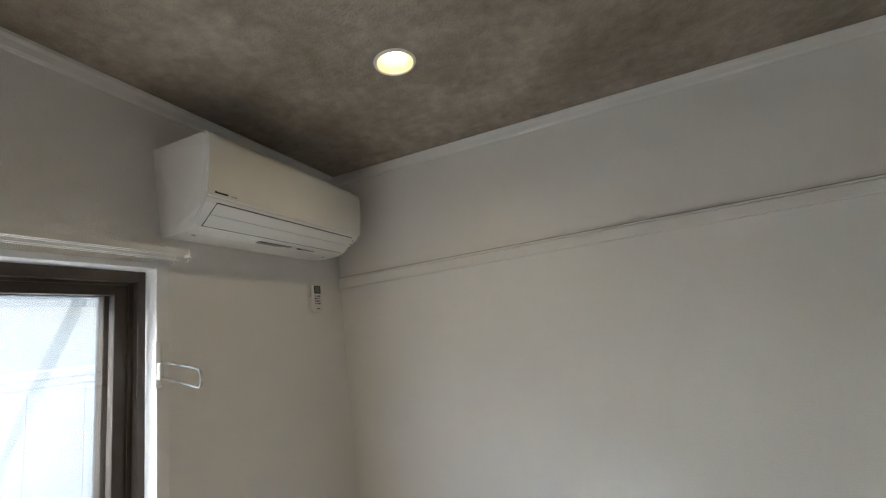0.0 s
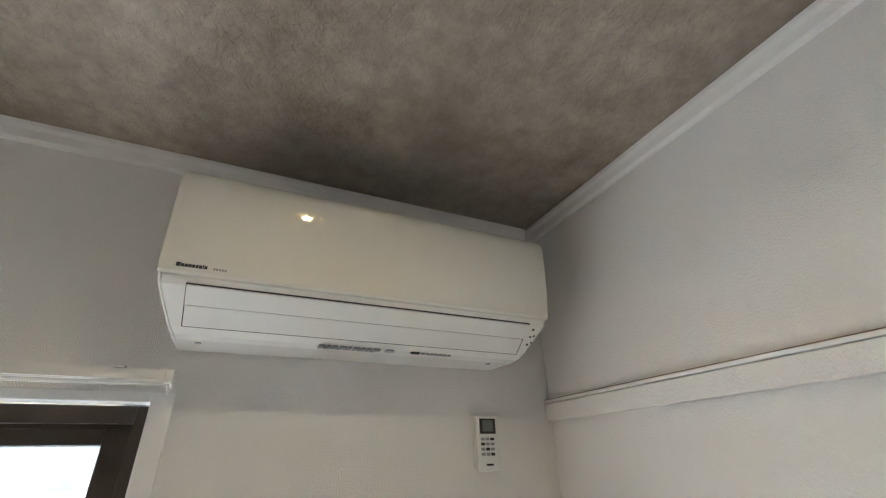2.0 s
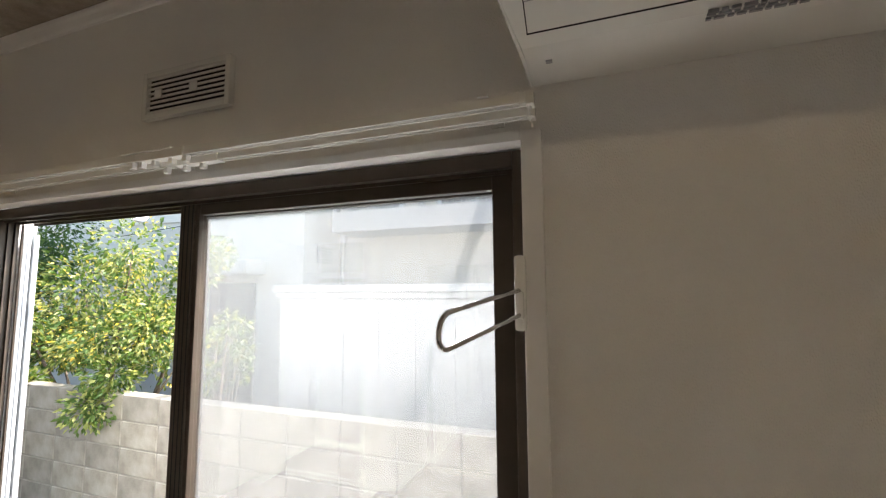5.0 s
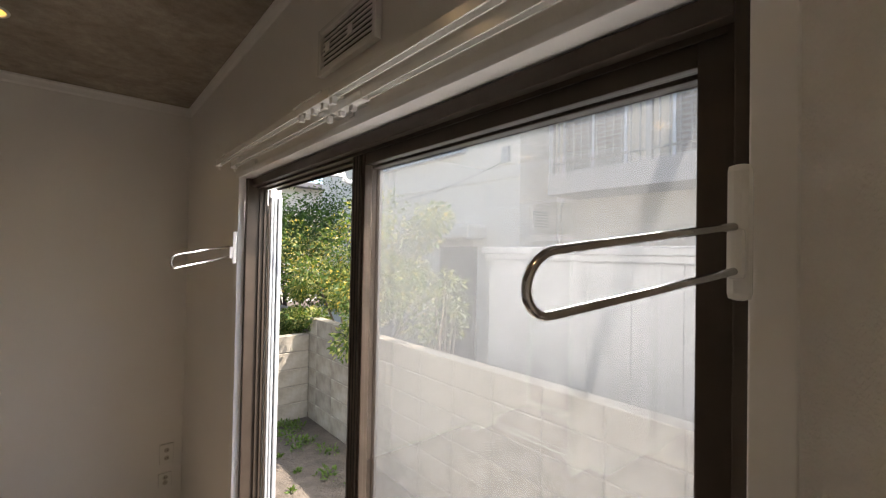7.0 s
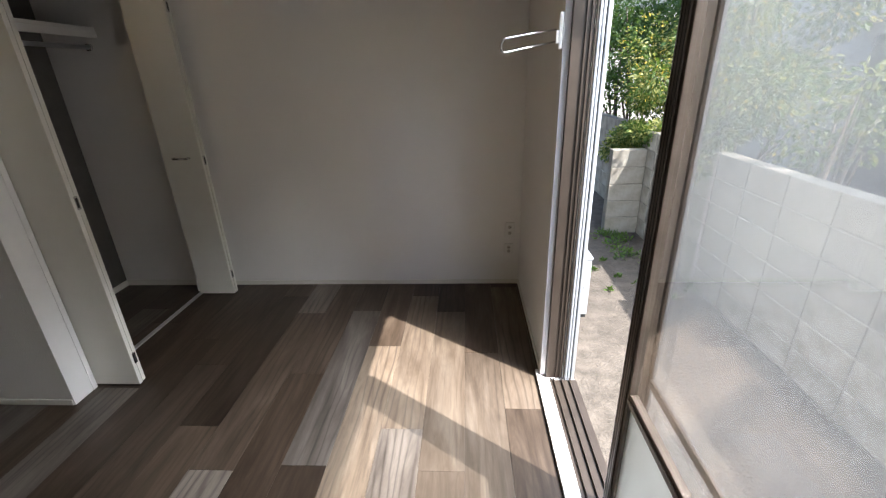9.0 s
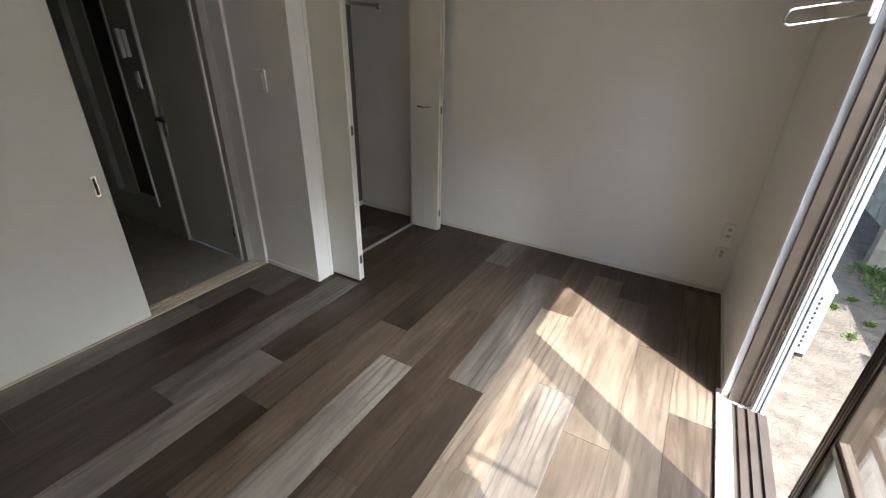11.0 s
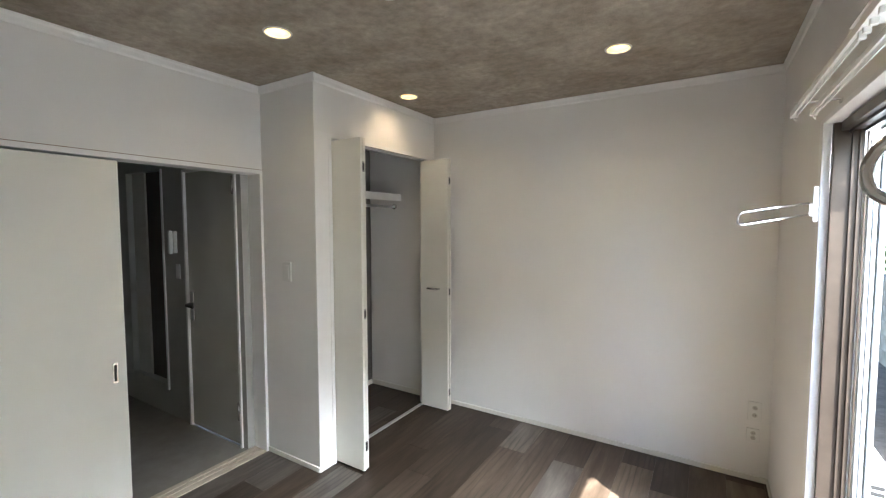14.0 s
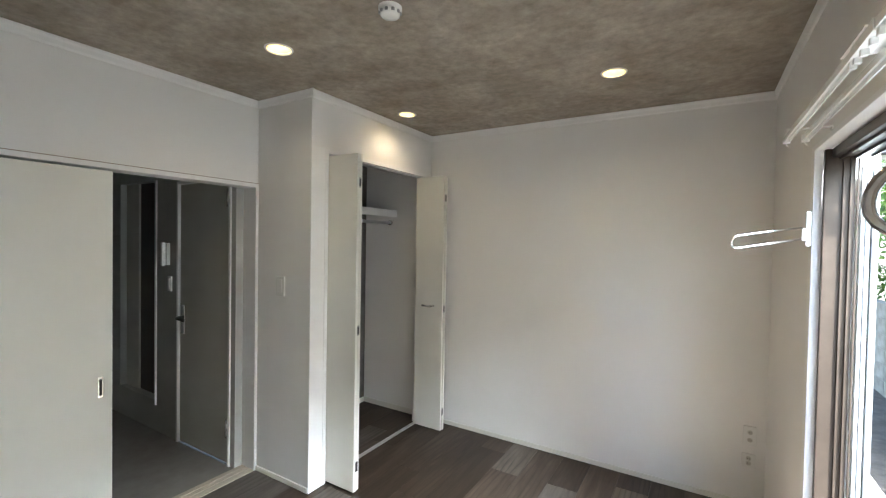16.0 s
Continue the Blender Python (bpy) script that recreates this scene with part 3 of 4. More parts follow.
boxes("closet_frame", [((XC - 0.078, CO0 - 0.026, 0.0), (XC + 0.010, CO0, COZ + 0.026)), ((XC - 0.078, CO1, 0.0), (XC + 0.010, CO1 + 0.026, COZ + 0.026)),
                       ((XC - 0.0785, CO0, COZ), (XC + 0.0105, CO1, COZ + 0.026))], M_TRIM, clos, "white frame", 0.002)
block("corner_board", (XC - 0.001, YC - 0.006, 0.0), (XC + 0.008, CO0 - 0.026, COZ + 0.026), M_TRIM, clos, "white corner board", 0.002)
block("head_track", (XC - 0.055, CO0, COZ - 0.012), (XC - 0.020, CO1, COZ - 0.0005), M_ALU, clos, bevel=0)


def folding_pair(hinge_y, way, label, handle):
    """Two leaves folded against each other, sticking out into the room."""
    x0, x1 = XC - 0.030, -2.080
    y = hinge_y
    ob = thing("folding_door", ((x0 + x1) / 2, y, 0.01), label, "folding door", "folding closet doors")
    zt = COZ - 0.014
    t = 0.021
    first = None
    for i in (0, 1):
        a = y + way * (0.004 + i * (t + 0.006))
        lo, hi = sorted((a, a + way * t))
        leaf = block("leaf", (x0 + 0.006 * i, lo, 0.012), (x1 - 0.004 * i, hi, zt), M_DOOR, ob, bevel=0.0015)
        first = leaf if i == 0 else first
        last = leaf
    for z in (0.16, 0.98, 1.86):
        c = y + way * (0.004 + t + 0.003)
        block("hinge", (x1 - 0.005, c - 0.010, z - 0.03), (x1 + 0.0015, c + 0.010, z + 0.03), M_CHROME, ob, "", 0.001)
        block("hinge_knuckle", (x1 + 0.001, c - 0.005, z - 0.022), (x1 + 0.003, c + 0.005, z + 0.022), M_BLACK, ob, "", 0.0008)
    if handle:
        f = y + way * (0.004 + 2 * t + 0.006)
        o = way * 0.028
        tube("handle", [(-2.265, f, 1.0), (-2.262, f + o * 0.8, 1.0), (-2.252, f + o, 1.0), (-2.178, f + o, 1.0), (-2.168, f + o * 0.8, 1.0), (-2.165, f, 1.0)], 0.0075, M_CHROME, last, "brushed metal bow handle")
    return ob


folding_pair(CO0 + 0.003, 1, "cream folding closet door, folded open against the frame", True)
folding_pair(CO1 - 0.003, -1, "cream folding closet door with a bow handle, folded open", True)
shelf = thing("closet_shelf", (-2.85, -0.6, 1.74), "white closet shelf board over a hanging rail", "shelf")
block("shelf_board", (-3.028, YC + 0.08, 1.765), (-2.67, -0.004, 1.785), M_WHITE, shelf)
block("shelf_lip", (-2.69, YC + 0.08, 1.725), (-2.668, -0.004, 1.7645), M_WHITE, shelf)
rod = thing("hanging_rail", (-2.74, -0.6, 1.68), "grey metal hanging rail with end sockets below the closet shelf", "rail")
tube("rod", [(-2.74, YC + 0.078, 1.675), (-2.74, -0.003, 1.675)], 0.013, M_ALU, rod, sides=12)
for y0, y1 in ((YC + 0.0755, YC + 0.09), (-0.016, -0.001)):
    tube("socket", [(-2.74, y0, 1.675), (-2.74, y1, 1.675)], 0.022, M_CHROME, rod, sides=14)


# ---- lamps on the ceiling ----
def downlight(x, y, label):
    d = thing("downlight", (x, y, H), label, "downlight", "ceiling downlights")
    bm = bmesh.new()
    bm_lathe(bm, [(LAMP_R - 0.003, 0.003), (LAMP_R - 0.003, -0.004), (LAMP_R + 0.001, -0.0065), (LAMP_R + 0.006, -0.0055), (LAMP_R + 0.0085, -0.0005)], (x, y, H), 40)
    part("ring", bm, M_TRIM, d, "white trim ring", smooth=True)
    bm = bmesh.new()
    bm_lathe(bm, [(LAMP_R - 0.0035, 0.002), (LAMP_R - 0.006, 0.03), (LAMP_R - 0.014, 0.06), (LAMP_R - 0.022, 0.075)], (x, y, H), 40)
    part("reflector", bm, M_REFLECTOR, d, "inner reflector with the bulb's yellow glow put into its colour", smooth=True)
    bm = bmesh.new()
    r = bm_lathe(bm, [(LAMP_R - 0.021, 0.0745), (0.034, 0.052), (0.030, 0.040), (0.018, 0.032), (0.006, 0.030)], (x, y, H), 24)
    bm.faces.new(r[-1])
    part("bulb", bm, M_GLOW, d, "glowing warm-white bulb", smooth=True)
    lamp = new("downlight_light", bpy.data.lights.new("downlight_light", "SPOT"))
    lamp.data.energy, lamp.data.color, lamp.data.shadow_soft_size = LAMP_WATTS, (1.0, 0.76, 0.48), 0.016
    lamp.data.spot_size, lamp.data.spot_blend = radians(150), 0.9
    lamp.location = (x, y, H - 0.008)


for x, y in LAMPS:
    downlight(x, y, "lit warm-white recessed downlight in the ceiling")

det = thing("smoke_detector", (-1.370, -1.76, H), "small round white smoke detector on the ceiling", "smoke detector")
bm = bmesh.new()
r = bm_lathe(bm, [(0.045, -0.0005), (0.045, -0.010), (0.041, -0.014), (0.037, -0.016), (0.037, -0.030), (0.032, -0.036), (0.012, -0.038)], (-1.370, -1.76, H))
bm.faces.new(r[-1])
part("housing", bm, M_PLASTIC, det, smooth=True)
for k in range(10):
    a = k * math.tau / 10
    c = Vector((-1.370 + 0.0365 * math.cos(a), -1.76 + 0.0365 * math.sin(a), H - 0.023))
    block("slot", c - Vector((0.005, 0.005, 0.005)), c + Vector((0.005, 0.005, 0.005)), M_GREY, det, bevel=0)

# ---- air conditioner ----
ac = thing("air_conditioner", (0, -3.13, 1.945), "glossy cream wall air conditioner with closed flaps under the ceiling", "air conditioner")
AY0, AY1 = -3.479, -2.735
PROFILE = [(-0.001, 1.961), (-0.100, 1.959), (-0.128, 1.961), (-0.147, 1.969), (-0.208, 2.020), (-0.216, 2.032), (-0.224, 2.10), (-0.230, 2.18), (-0.229, 2.206), (-0.220, 2.220), (-0.200, 2.226), (-0.001, 2.228)]


def taper(bm):
    """The ends lean in towards the bottom."""
    for v in bm.verts:
        inset = max(0.0, 2.005 - v.co.z) * 0.55
        v.co.y += inset if v.co.y < -3.10 else -inset


bm = bmesh.new()
bm_prism(bm, PROFILE, "y", AY0 + 0.006, AY1 - 0.006)
taper(bm)
part("body", bm, M_PLASTIC, ac)
for a, b in ((AY0, AY0 + 0.0055), (AY1 - 0.0055, AY1)):
    bm = bmesh.new()
    bm_prism(bm, PROFILE, "y", a, b)
    taper(bm)
    bmesh.ops.bevel(bm, geom=list(bm.edges), offset=0.002, segments=1, affect="EDGES")
    part("side_cover", bm, M_PLASTIC, ac)
# front panel: a shallow bow that leans out towards the top and rolls over the upper edge
OUTER = [(-0.2205, 2.0335), (-0.2245, 2.038)] + [(-0.2255 - 0.0125 * math.sin(k / 10 * math.pi / 2), 2.044 + 0.150 * k / 10) for k in range(11)]
OUTER += [(-0.2370, 2.205), (-0.2325, 2.2165), (-0.2230, 2.2255), (-0.2050, 2.2300)]
INNER = [(-0.2050, 2.2272), (-0.2215, 2.2215), (-0.2302, 2.206), (-0.2312, 2.18), (-0.2250, 2.10), (-0.2172, 2.0345)]
bm = bmesh.new()
bm_prism(bm, OUTER + INNER, "y", AY0 - 0.001, AY1 + 0.001)
panel = part("front_panel", bm, M_GLOSSY, ac, "glossy cream front panel", smooth=True)
panel.data.set_sharp_from_angle(angle=radians(28))
# intake on top: a dark opening crossed by thin bars
block("intake", (-0.190, AY0 + 0.03, 2.2285), (-0.020, AY1 - 0.03, 2.2295), M_GAP_RUBBER, ac, "dark air intake", 0)
for k in range(9):
    x = -0.182 + k * 0.019
    block("intake_bar", (x, AY0 + 0.028, 2.2296), (x + 0.004, AY1 - 0.028, 2.2325), M_GREY, ac, "", 0)


def on_slope(u, lift):
    """A point on the sloping underside: u from the front seam to the lower lip."""
    a, b = Vector((-0.208, 2.020)), Vector((-0.147, 1.969))
    d = (b - a)
    n = Vector((d.y, -d.x)).normalized()
    n = n if n.y < 0 else -n
    p = a + d * u + n * lift
    return p


def slope_strip(name, u0, u1, l0, l1, y0, y1, material, label=""):
    bm = bmesh.new()
    pts = [on_slope(u0, l0), on_slope(u1, l0), on_slope(u1, l1), on_slope(u0, l1)]
    bm_prism(bm, [tuple(p) for p in pts], "y", y0, y1)
    return part(name, bm, material, ac, label)


slope_strip("outlet_gap", -0.06, 0.99, -0.002, 0.0012, -3.4385, -2.7757, M_GAP_RUBBER, "dark gap round the flaps")
slope_strip("flap", -0.038, 0.42, 0.0, 0.0045, -3.4375, -2.7772, M_PLASTIC, "white air flap")
slope_strip("flap", 0.437, 0.945, 0.0, 0.0045, -3.4340, -2.7778, M_PLASTIC, "white air flap")
# brand mark as a run of dark strokes, and a thin model line
for k, w in enumerate((0.006, 0.0045, 0.0045, 0.0045, 0.0045, 0.004, 0.0045, 0.002, 0.004)):
    y = -2.7575 - sum((0.006, 0.0045, 0.0045, 0.0045, 0.0045, 0.004, 0.0045, 0.002, 0.004)[:k]) - 0.0007 * k
    block("brand_stroke", (-0.2272, y - w, 2.0445), (-0.2238, y, 2.0510 if k in (0, 7) else 2.0495), M_BLACK, ac, "black brand mark", 0)
for k in range(5):
    block("model_bar", (-0.2270, -2.8135 - k * 0.0042, 2.0445), (-0.2240, -2.8105 - k * 0.0042, 2.0478), M_GREY, ac, "", 0)
for k, (u, w) in enumerate(((0.10, 0.006), (0.30, 0.004), (0.34, 0.005), (0.52, 0.004), (0.60, 0.005))):
    slope_strip("indicator", u, u + 0.055, 0.0, 0.0008, -3.457 - 0.004 * (k % 2) * 2, -3.457 + w - 0.008 * (k % 2), M_BLACK)
# small print under the lip: rows of short grey bars, a round mark and a darker bar
for row in range(3):
    y = -3.005
    for k in range(9):
        w = (0.012, 0.007, 0.010, 0.014, 0.006)[(k + row * 2) % 5]
        block("notice_bar", (-0.135 + row * 0.0075, y - w, 1.9572), (-0.1305 + row * 0.0075, y, 1.9612), M_GREY, ac, "", 0)
        y -= w + 0.0035
bm = bmesh.new()
bmesh.ops.create_cone(bm, cap_ends=True, segments=20, radius1=0.010, radius2=0.010, depth=0.003, matrix=Matrix.Translation((-0.128, -3.146, 1.9592)))
part("round_mark", bm, M_GREY, ac)
block("notice_bar", (-0.132, -3.210, 1.9575), (-0.125, -3.192, 1.9612), M_BLACK, ac, "", 0)
for k in range(7):
    block("notice_bar", (-0.131, -3.222 - k * 0.010, 1.9575), (-0.126, -3.2145 - k * 0.010, 1.9612), M_GREY, ac, "", 0)
for y in (-2.80, -3.40):
    block("clip", (-0.088, y - 0.005, 1.9565), (-0.080, y + 0.005, 1.961), M_GREY, ac, "", 0.001)

# remote control in its holder
rc = thing("remote_control", (0, -3.422, 1.735), "white remote control with a grey display in a wall holder", "remote control")
block("holder", (-0.012, -3.451, 1.742), (-0.0005, -3.395, 1.80), M_PLASTIC, rc, bevel=0.002)
block("case", (-0.024, -3.452, 1.733), (-0.0125, -3.395, 1.851), M_PLASTIC, rc, bevel=0.004)
block("display_frame", (-0.0250, -3.444, 1.812), (-0.0235, -3.402, 1.845), M_BLACK, rc, "black display surround", 0.0005)
block("display", (-0.0254, -3.4365, 1.817), (-0.0245, -3.4095, 1.841), M_SCREEN, rc, "grey display", 0)
for i in range(4):
    for j in range(3):
        y, z = -3.438 + j * 0.0125, 1.804 - i * 0.0105
        block("button", (-0.0256, y, z - 0.006), (-0.0236, y + 0.0095, z), M_GREY if (i + j) % 3 else M_BLACK, rc, "", 0.0004)
block("brand_bar", (-0.0246, -3.433, 1.746), (-0.0236, -3.415, 1.750), M_BLACK, rc, "", 0)


# ---- sockets on the far wall ----
def outlet(cx, cz, w, h, label, holes):
    s = thing("wall_socket", (cx, 0, cz), label, "socket")
    block("plate", (cx - w / 2, -0.012, cz - h / 2), (cx + w / 2, -0.0005, cz + h / 2), M_PLASTIC, s, bevel=0.003)
    for dz in holes:
        bm = bmesh.new()
        bm_tube(bm, [(cx, -0.0115, cz + dz), (cx, -0.0145, cz + dz)], 0.013, 16)
        f = part("socket_face", bm, M_SOCKET, s, "grey-beige socket insert")
        for dx in (-0.004, 0.004):
            block("socket_slot", (cx + dx - 0.001, -0.0152, cz + dz - 0.004), (cx + dx + 0.001, -0.0142, cz + dz + 0.004), M_BLACK, f, bevel=0)


outlet(-0.076, 0.421, 0.066, 0.112, "white double wall socket near the window corner", (-0.022, 0.022))
outlet(-0.080, 0.277, 0.064, 0.078, "small cream aerial and phone socket under the double socket", (-0.014, 0.014))

# ---- vent grille over the window ----
vent = thing("vent_grille", (0, -1.955, 2.10), "cream ventilation grille with dark slots over the window", "vent")
VY0, VY1, VZ0, VZ1 = -2.078, -1.792, 2.034, 2.156
block("backing", (-0.006, VY0 + 0.012, VZ0 + 0.012), (-0.001, VY1 - 0.012, VZ1 - 0.012), M_GAP_RUBBER, vent, "dark duct behind", 0)
boxes("frame", [((-0.018, VY0, VZ0), (-0.0005, VY0 + 0.014, VZ1)), ((-0.018, VY1 - 0.014, VZ0), (-0.0005, VY1, VZ1)),
                ((-0.018, VY0 + 0.014, VZ0), (-0.0005, VY1 - 0.014, VZ0 + 0.013)), ((-0.018, VY0 + 0.014, VZ1 - 0.013), (-0.0005, VY1 - 0.014, VZ1))], M_PLASTIC, vent, "", 0.002)
for k in range(8):
    z = VZ0 + 0.0165 + k * 0.0123
    block("slat", (-0.0125, VY0 + 0.013, z), (-0.0085, VY1 - 0.013, z + 0.0052), M_PLASTIC, vent, "", 0.001)
for y in (-1.848, -1.965):
    block("slider_knob", (-0.0185, y - 0.012, 2.084), (-0.0155, y + 0.012, 2.106), M_PLASTIC, vent, "", 0.002)

# ---- curtain rails ----
RY0, RY1 = -2.772, -1.135
for x, z, extra in ((-0.100, 1.900, 0.0), (-0.050, 1.900, 0.005)):
    cr = thing("curtain_rail", (x, -1.97, z), "slim white double-channel curtain rail on brackets over the window", "curtain rail", "curtain rails")
    bm = bmesh.new()
    bm_prism(bm, [(x - 0.009, z + 0.004), (x + 0.009, z + 0.004), (x + 0.009, z - 0.012), (x + 0.006, z - 0.012), (x + 0.006, z), (x - 0.006, z), (x - 0.006, z - 0.012), (x - 0.009, z - 0.012)], "y", RY0 + extra, RY1 - extra)
    part("channel", bm, M_PLASTIC, cr)
    for y in (RY0 + extra, RY1 - extra):
        block("end_cap", (x - 0.011, y - 0.006, z - 0.016), (x + 0.011, y + 0.006, z + 0.006), M_PLASTIC, cr, "", 0.002)
        tube("end_hook", [(x, y, z - 0.014), (x, y, z - 0.022), (x + 0.006, y, z - 0.027)], 0.002, M_PLASTIC, cr)
    block("joint_sleeve", (x - 0.011, -2.06 if x < -0.08 else -2.10, z - 0.014), (x + 0.011, -1.93 if x < -0.08 else -1.97, z + 0.0062), M_PLASTIC, cr, "white joint sleeve", 0.001)
    for y in (-1.90, -1.93, -1.97, -2.02, -2.06) if x < -0.08 else (-1.94, -2.00, -2.05):
        block("runner", (x - 0.006, y - 0.006, z - 0.026), (x + 0.006, y + 0.006, z - 0.010), M_PLASTIC, cr, "", 0.002)
for y in (-2.70, -1.955, -1.25):
    br = thing("curtain_rail_bracket", (0, y, 1.89), "white bracket that holds both curtain rails", "bracket", "curtain rail brackets")
    w = 0.075 if y == -1.955 else 0.008
    block("arm", (-0.115, y - w, 1.9045), (-0.0005, y + w, 1.9085), M_PLASTIC, br, "", 0.001)
    block("foot", (-0.005, y - 0.012, 1.895), (-0.0005, y + 0.012, 1.9040), M_PLASTIC, br, "", 0.001)


# ---- swing-out hanger hooks on the casing ----
def hanger_hook(y, tip_y, z, drop, group):
    h = thing("drying_hook", (-0.012, y, z), "white swivel mount with a chrome wire loop on the window casing", "hook", group)
    bm = bmesh.new()
    bm_box(bm, (-0.029, y - 0.010, z - 0.046), (-0.0125, y + 0.010, z + 0.080), 0.007)
    part("mount", bm, M_PLASTIC, h, "white plastic mount")
    bm = bmesh.new()
    bm_box(bm, (-0.039, y - 0.007, z - 0.026), (-0.024, y + 0.007, z + 0.020), 0.005)
    part("pivot", bm, M_PLASTIC, h)
    root, tip = Vector((-0.038, y, z + 0.012)), Vector((-0.238, tip_y, z - drop))
    way = tip - root
    pts = [root + Vector((0, 0, 0.009))]
    pts += [root + way * 0.5 + Vector((0, 0, 0.016)), tip + Vector((0, 0, 0.022))]
    out = way.normalized()
    for k in range(1, 10):
        a = math.pi / 2 - k * math.pi / 10
        pts.append(tip + Vector((0, 0, 0.022 * math.sin(a))) + out * 0.022 * math.cos(a))
    pts += [tip - Vector((0, 0, 0.022)), root + way * 0.5 - Vector((0, 0, 0.027)), root - Vector((0, 0, 0.031))]
    tube("wire_loop", pts, 0.0036, M_CHROME, h, "bent chrome wire loop", 8, Vector((0, 1, 0)))


hanger_hook(-2.737, -2.685, 1.583, 0.027, "drying hooks")
hanger_hook(-1.062, -1.225, 1.572, 0.034, "drying hooks")


# ---- outside ----
setting(block("ground", (-300, -300, -0.6), (300, 300, -0.40), M_GROUND, bevel=0), "worn dusty concrete yard with dirt and pebbles", "ground")


def pole_holder(y, far, label):
    h = thing("laundry_pole_holder", (T, y, 1.90), label, "pole holder", "laundry pole holders")
    block("wall_plate", (T - 0.002, y - 0.02, 1.86), (T + 0.006, y + 0.02, 2.06), M_SHED, h, bevel=0.002)
    for dz in (0.0, 0.05):
        tube("bar", [(T + 0.004, y, 1.90 + dz), (far - 0.11, y, 1.90 + dz * 0.6), (far - 0.05, y, 1.90 + dz * 0.15)], 0.009, M_SHED, h)
    pts = [(far - 0.06, y, 1.905)] + [(far - 0.025 + 0.028 * math.cos(a), y, 1.905 + 0.028 * math.sin(a)) for a in [math.pi * (1 + k / 8) for k in range(9)]] + [(far + 0.003, y, 1.94)]
    tube("pole_hook", pts, 0.010, M_SHED, h, "", 8, Vector((0, 1, 0)))


pole_holder(-1.22, 0.41, "white folding laundry-pole arm with a hooked end on the outer wall")
pole_holder(-2.69, 0.475, "white folding laundry-pole arm with a hooked end on the outer wall")

# outdoor unit beside the wall
odu = thing("outdoor_unit", (0.43, 0.43, -0.40), "white air-conditioner outdoor unit with a slotted side on the ground", "outdoor unit")
block("casing", (0.30, 0.11, -0.34), (0.560, 0.80, 0.13), M_SHED, odu, bevel=0.008)
block("top_cover", (0.295, 0.105, 0.130), (0.565, 0.805, 0.150), M_SHED, odu, bevel=0.005)
for k in range(11):
    z = -0.29 + k * 0.036
    block("slot", (0.34, 0.1075, z), (0.515, 0.1115, z + 0.020), M_GAP_RUBBER, odu, "dark air slot", 0)
for y in (0.2, 0.7):
    block("foot", (0.29, y - 0.03, -0.40), (0.57, y + 0.03, -0.34), M_GAP_RUBBER, odu, "", 0.003)

# low white storage shed behind the wall
shed = thing("storage_shed", (2.9, -2.2, -0.40), "white ribbed metal shed wall with a capped top edge", "shed")
SX, SH1, SH0, SHZ = 2.12, -0.42, -5.22, 1.65
block("body", (SX + 0.012, SH0, -0.40), (SX + 1.3, SH1, SHZ - 0.10), M_SHED, shed, bevel=0)
k = 0
y = SH1
while y > SH0 + 0.01:
    block("panel", (SX, y - 0.2985, -0.38), (SX + 0.0115, y - 0.0005, SHZ - 0.11), M_SHED, shed, bevel=0.002)
    y -= 0.30
block("cap", (SX - 0.045, SH0, SHZ - 0.055), (SX + 1.35, SH1 + 0.05, SHZ), M_SHED, shed, bevel=0.01)
block("cap_lip", (SX - 0.025, SH0, SHZ - 0.10), (SX + 1.33, SH1 + 0.03, SHZ - 0.056), M_SHED, shed, bevel=0.006)

# neighbour's house
house = thing("house", (6.5, 2.0, -0.40), "cream stucco two-storey house with a railed balcony", "house")
LX, LY = 4.72, 1.40
block("wall", (LX, LY, -0.40), (10.5, 8.5, 5.6), M_STUCCO, house, "cream stucco wing", 0)
block("wall", (5.70, -9.0, -0.40), (10.5, LY - 0.002, 5.4), M_SHADEWALL, house, "beige stucco wing, darkened in colour for its shaded side", 0)
block("band", (LX - 0.03, LY - 0.03, 2.83), (LX - 0.001, 8.5, 2.89), M_STUCCO, house, "", 0.005)
block("roof", (4.2, LY - 0.4, 5.62), (10.9, 9.0, 5.80), M_ROOF, house, "", 0.02)
block("roof", (5.2, -9.4, 5.42), (10.9, LY - 0.42, 5.58), M_ROOF, house, "", 0.02)
bal = block("balcony", (4.95, -6.0, 2.52), (5.699, 1.05, 2.84), M_SLATE, house, "grey balcony slab", 0.01)
tube("top_rail", [(4.99, -6.0, 4.02), (4.99, 1.04, 4.02)], 0.028, M_RAILING, bal)
tube("low_rail", [(4.99, -6.0, 2.98), (4.99, 1.04, 2.98)], 0.018, M_RAILING, bal)
for k in range(58):
    y = 1.00 - k * 0.122
    w = 0.035 if k % 12 == 0 else 0.009
    block("baluster", (4.99 - w, y - w, 2.84), (4.99 + w, y + w, 4.01), M_RAILING, bal, bevel=0)
tube("return_rail", [(4.99, 1.03, 4.02), (5.69, 1.03, 4.02)], 0.028, M_RAILING, bal)


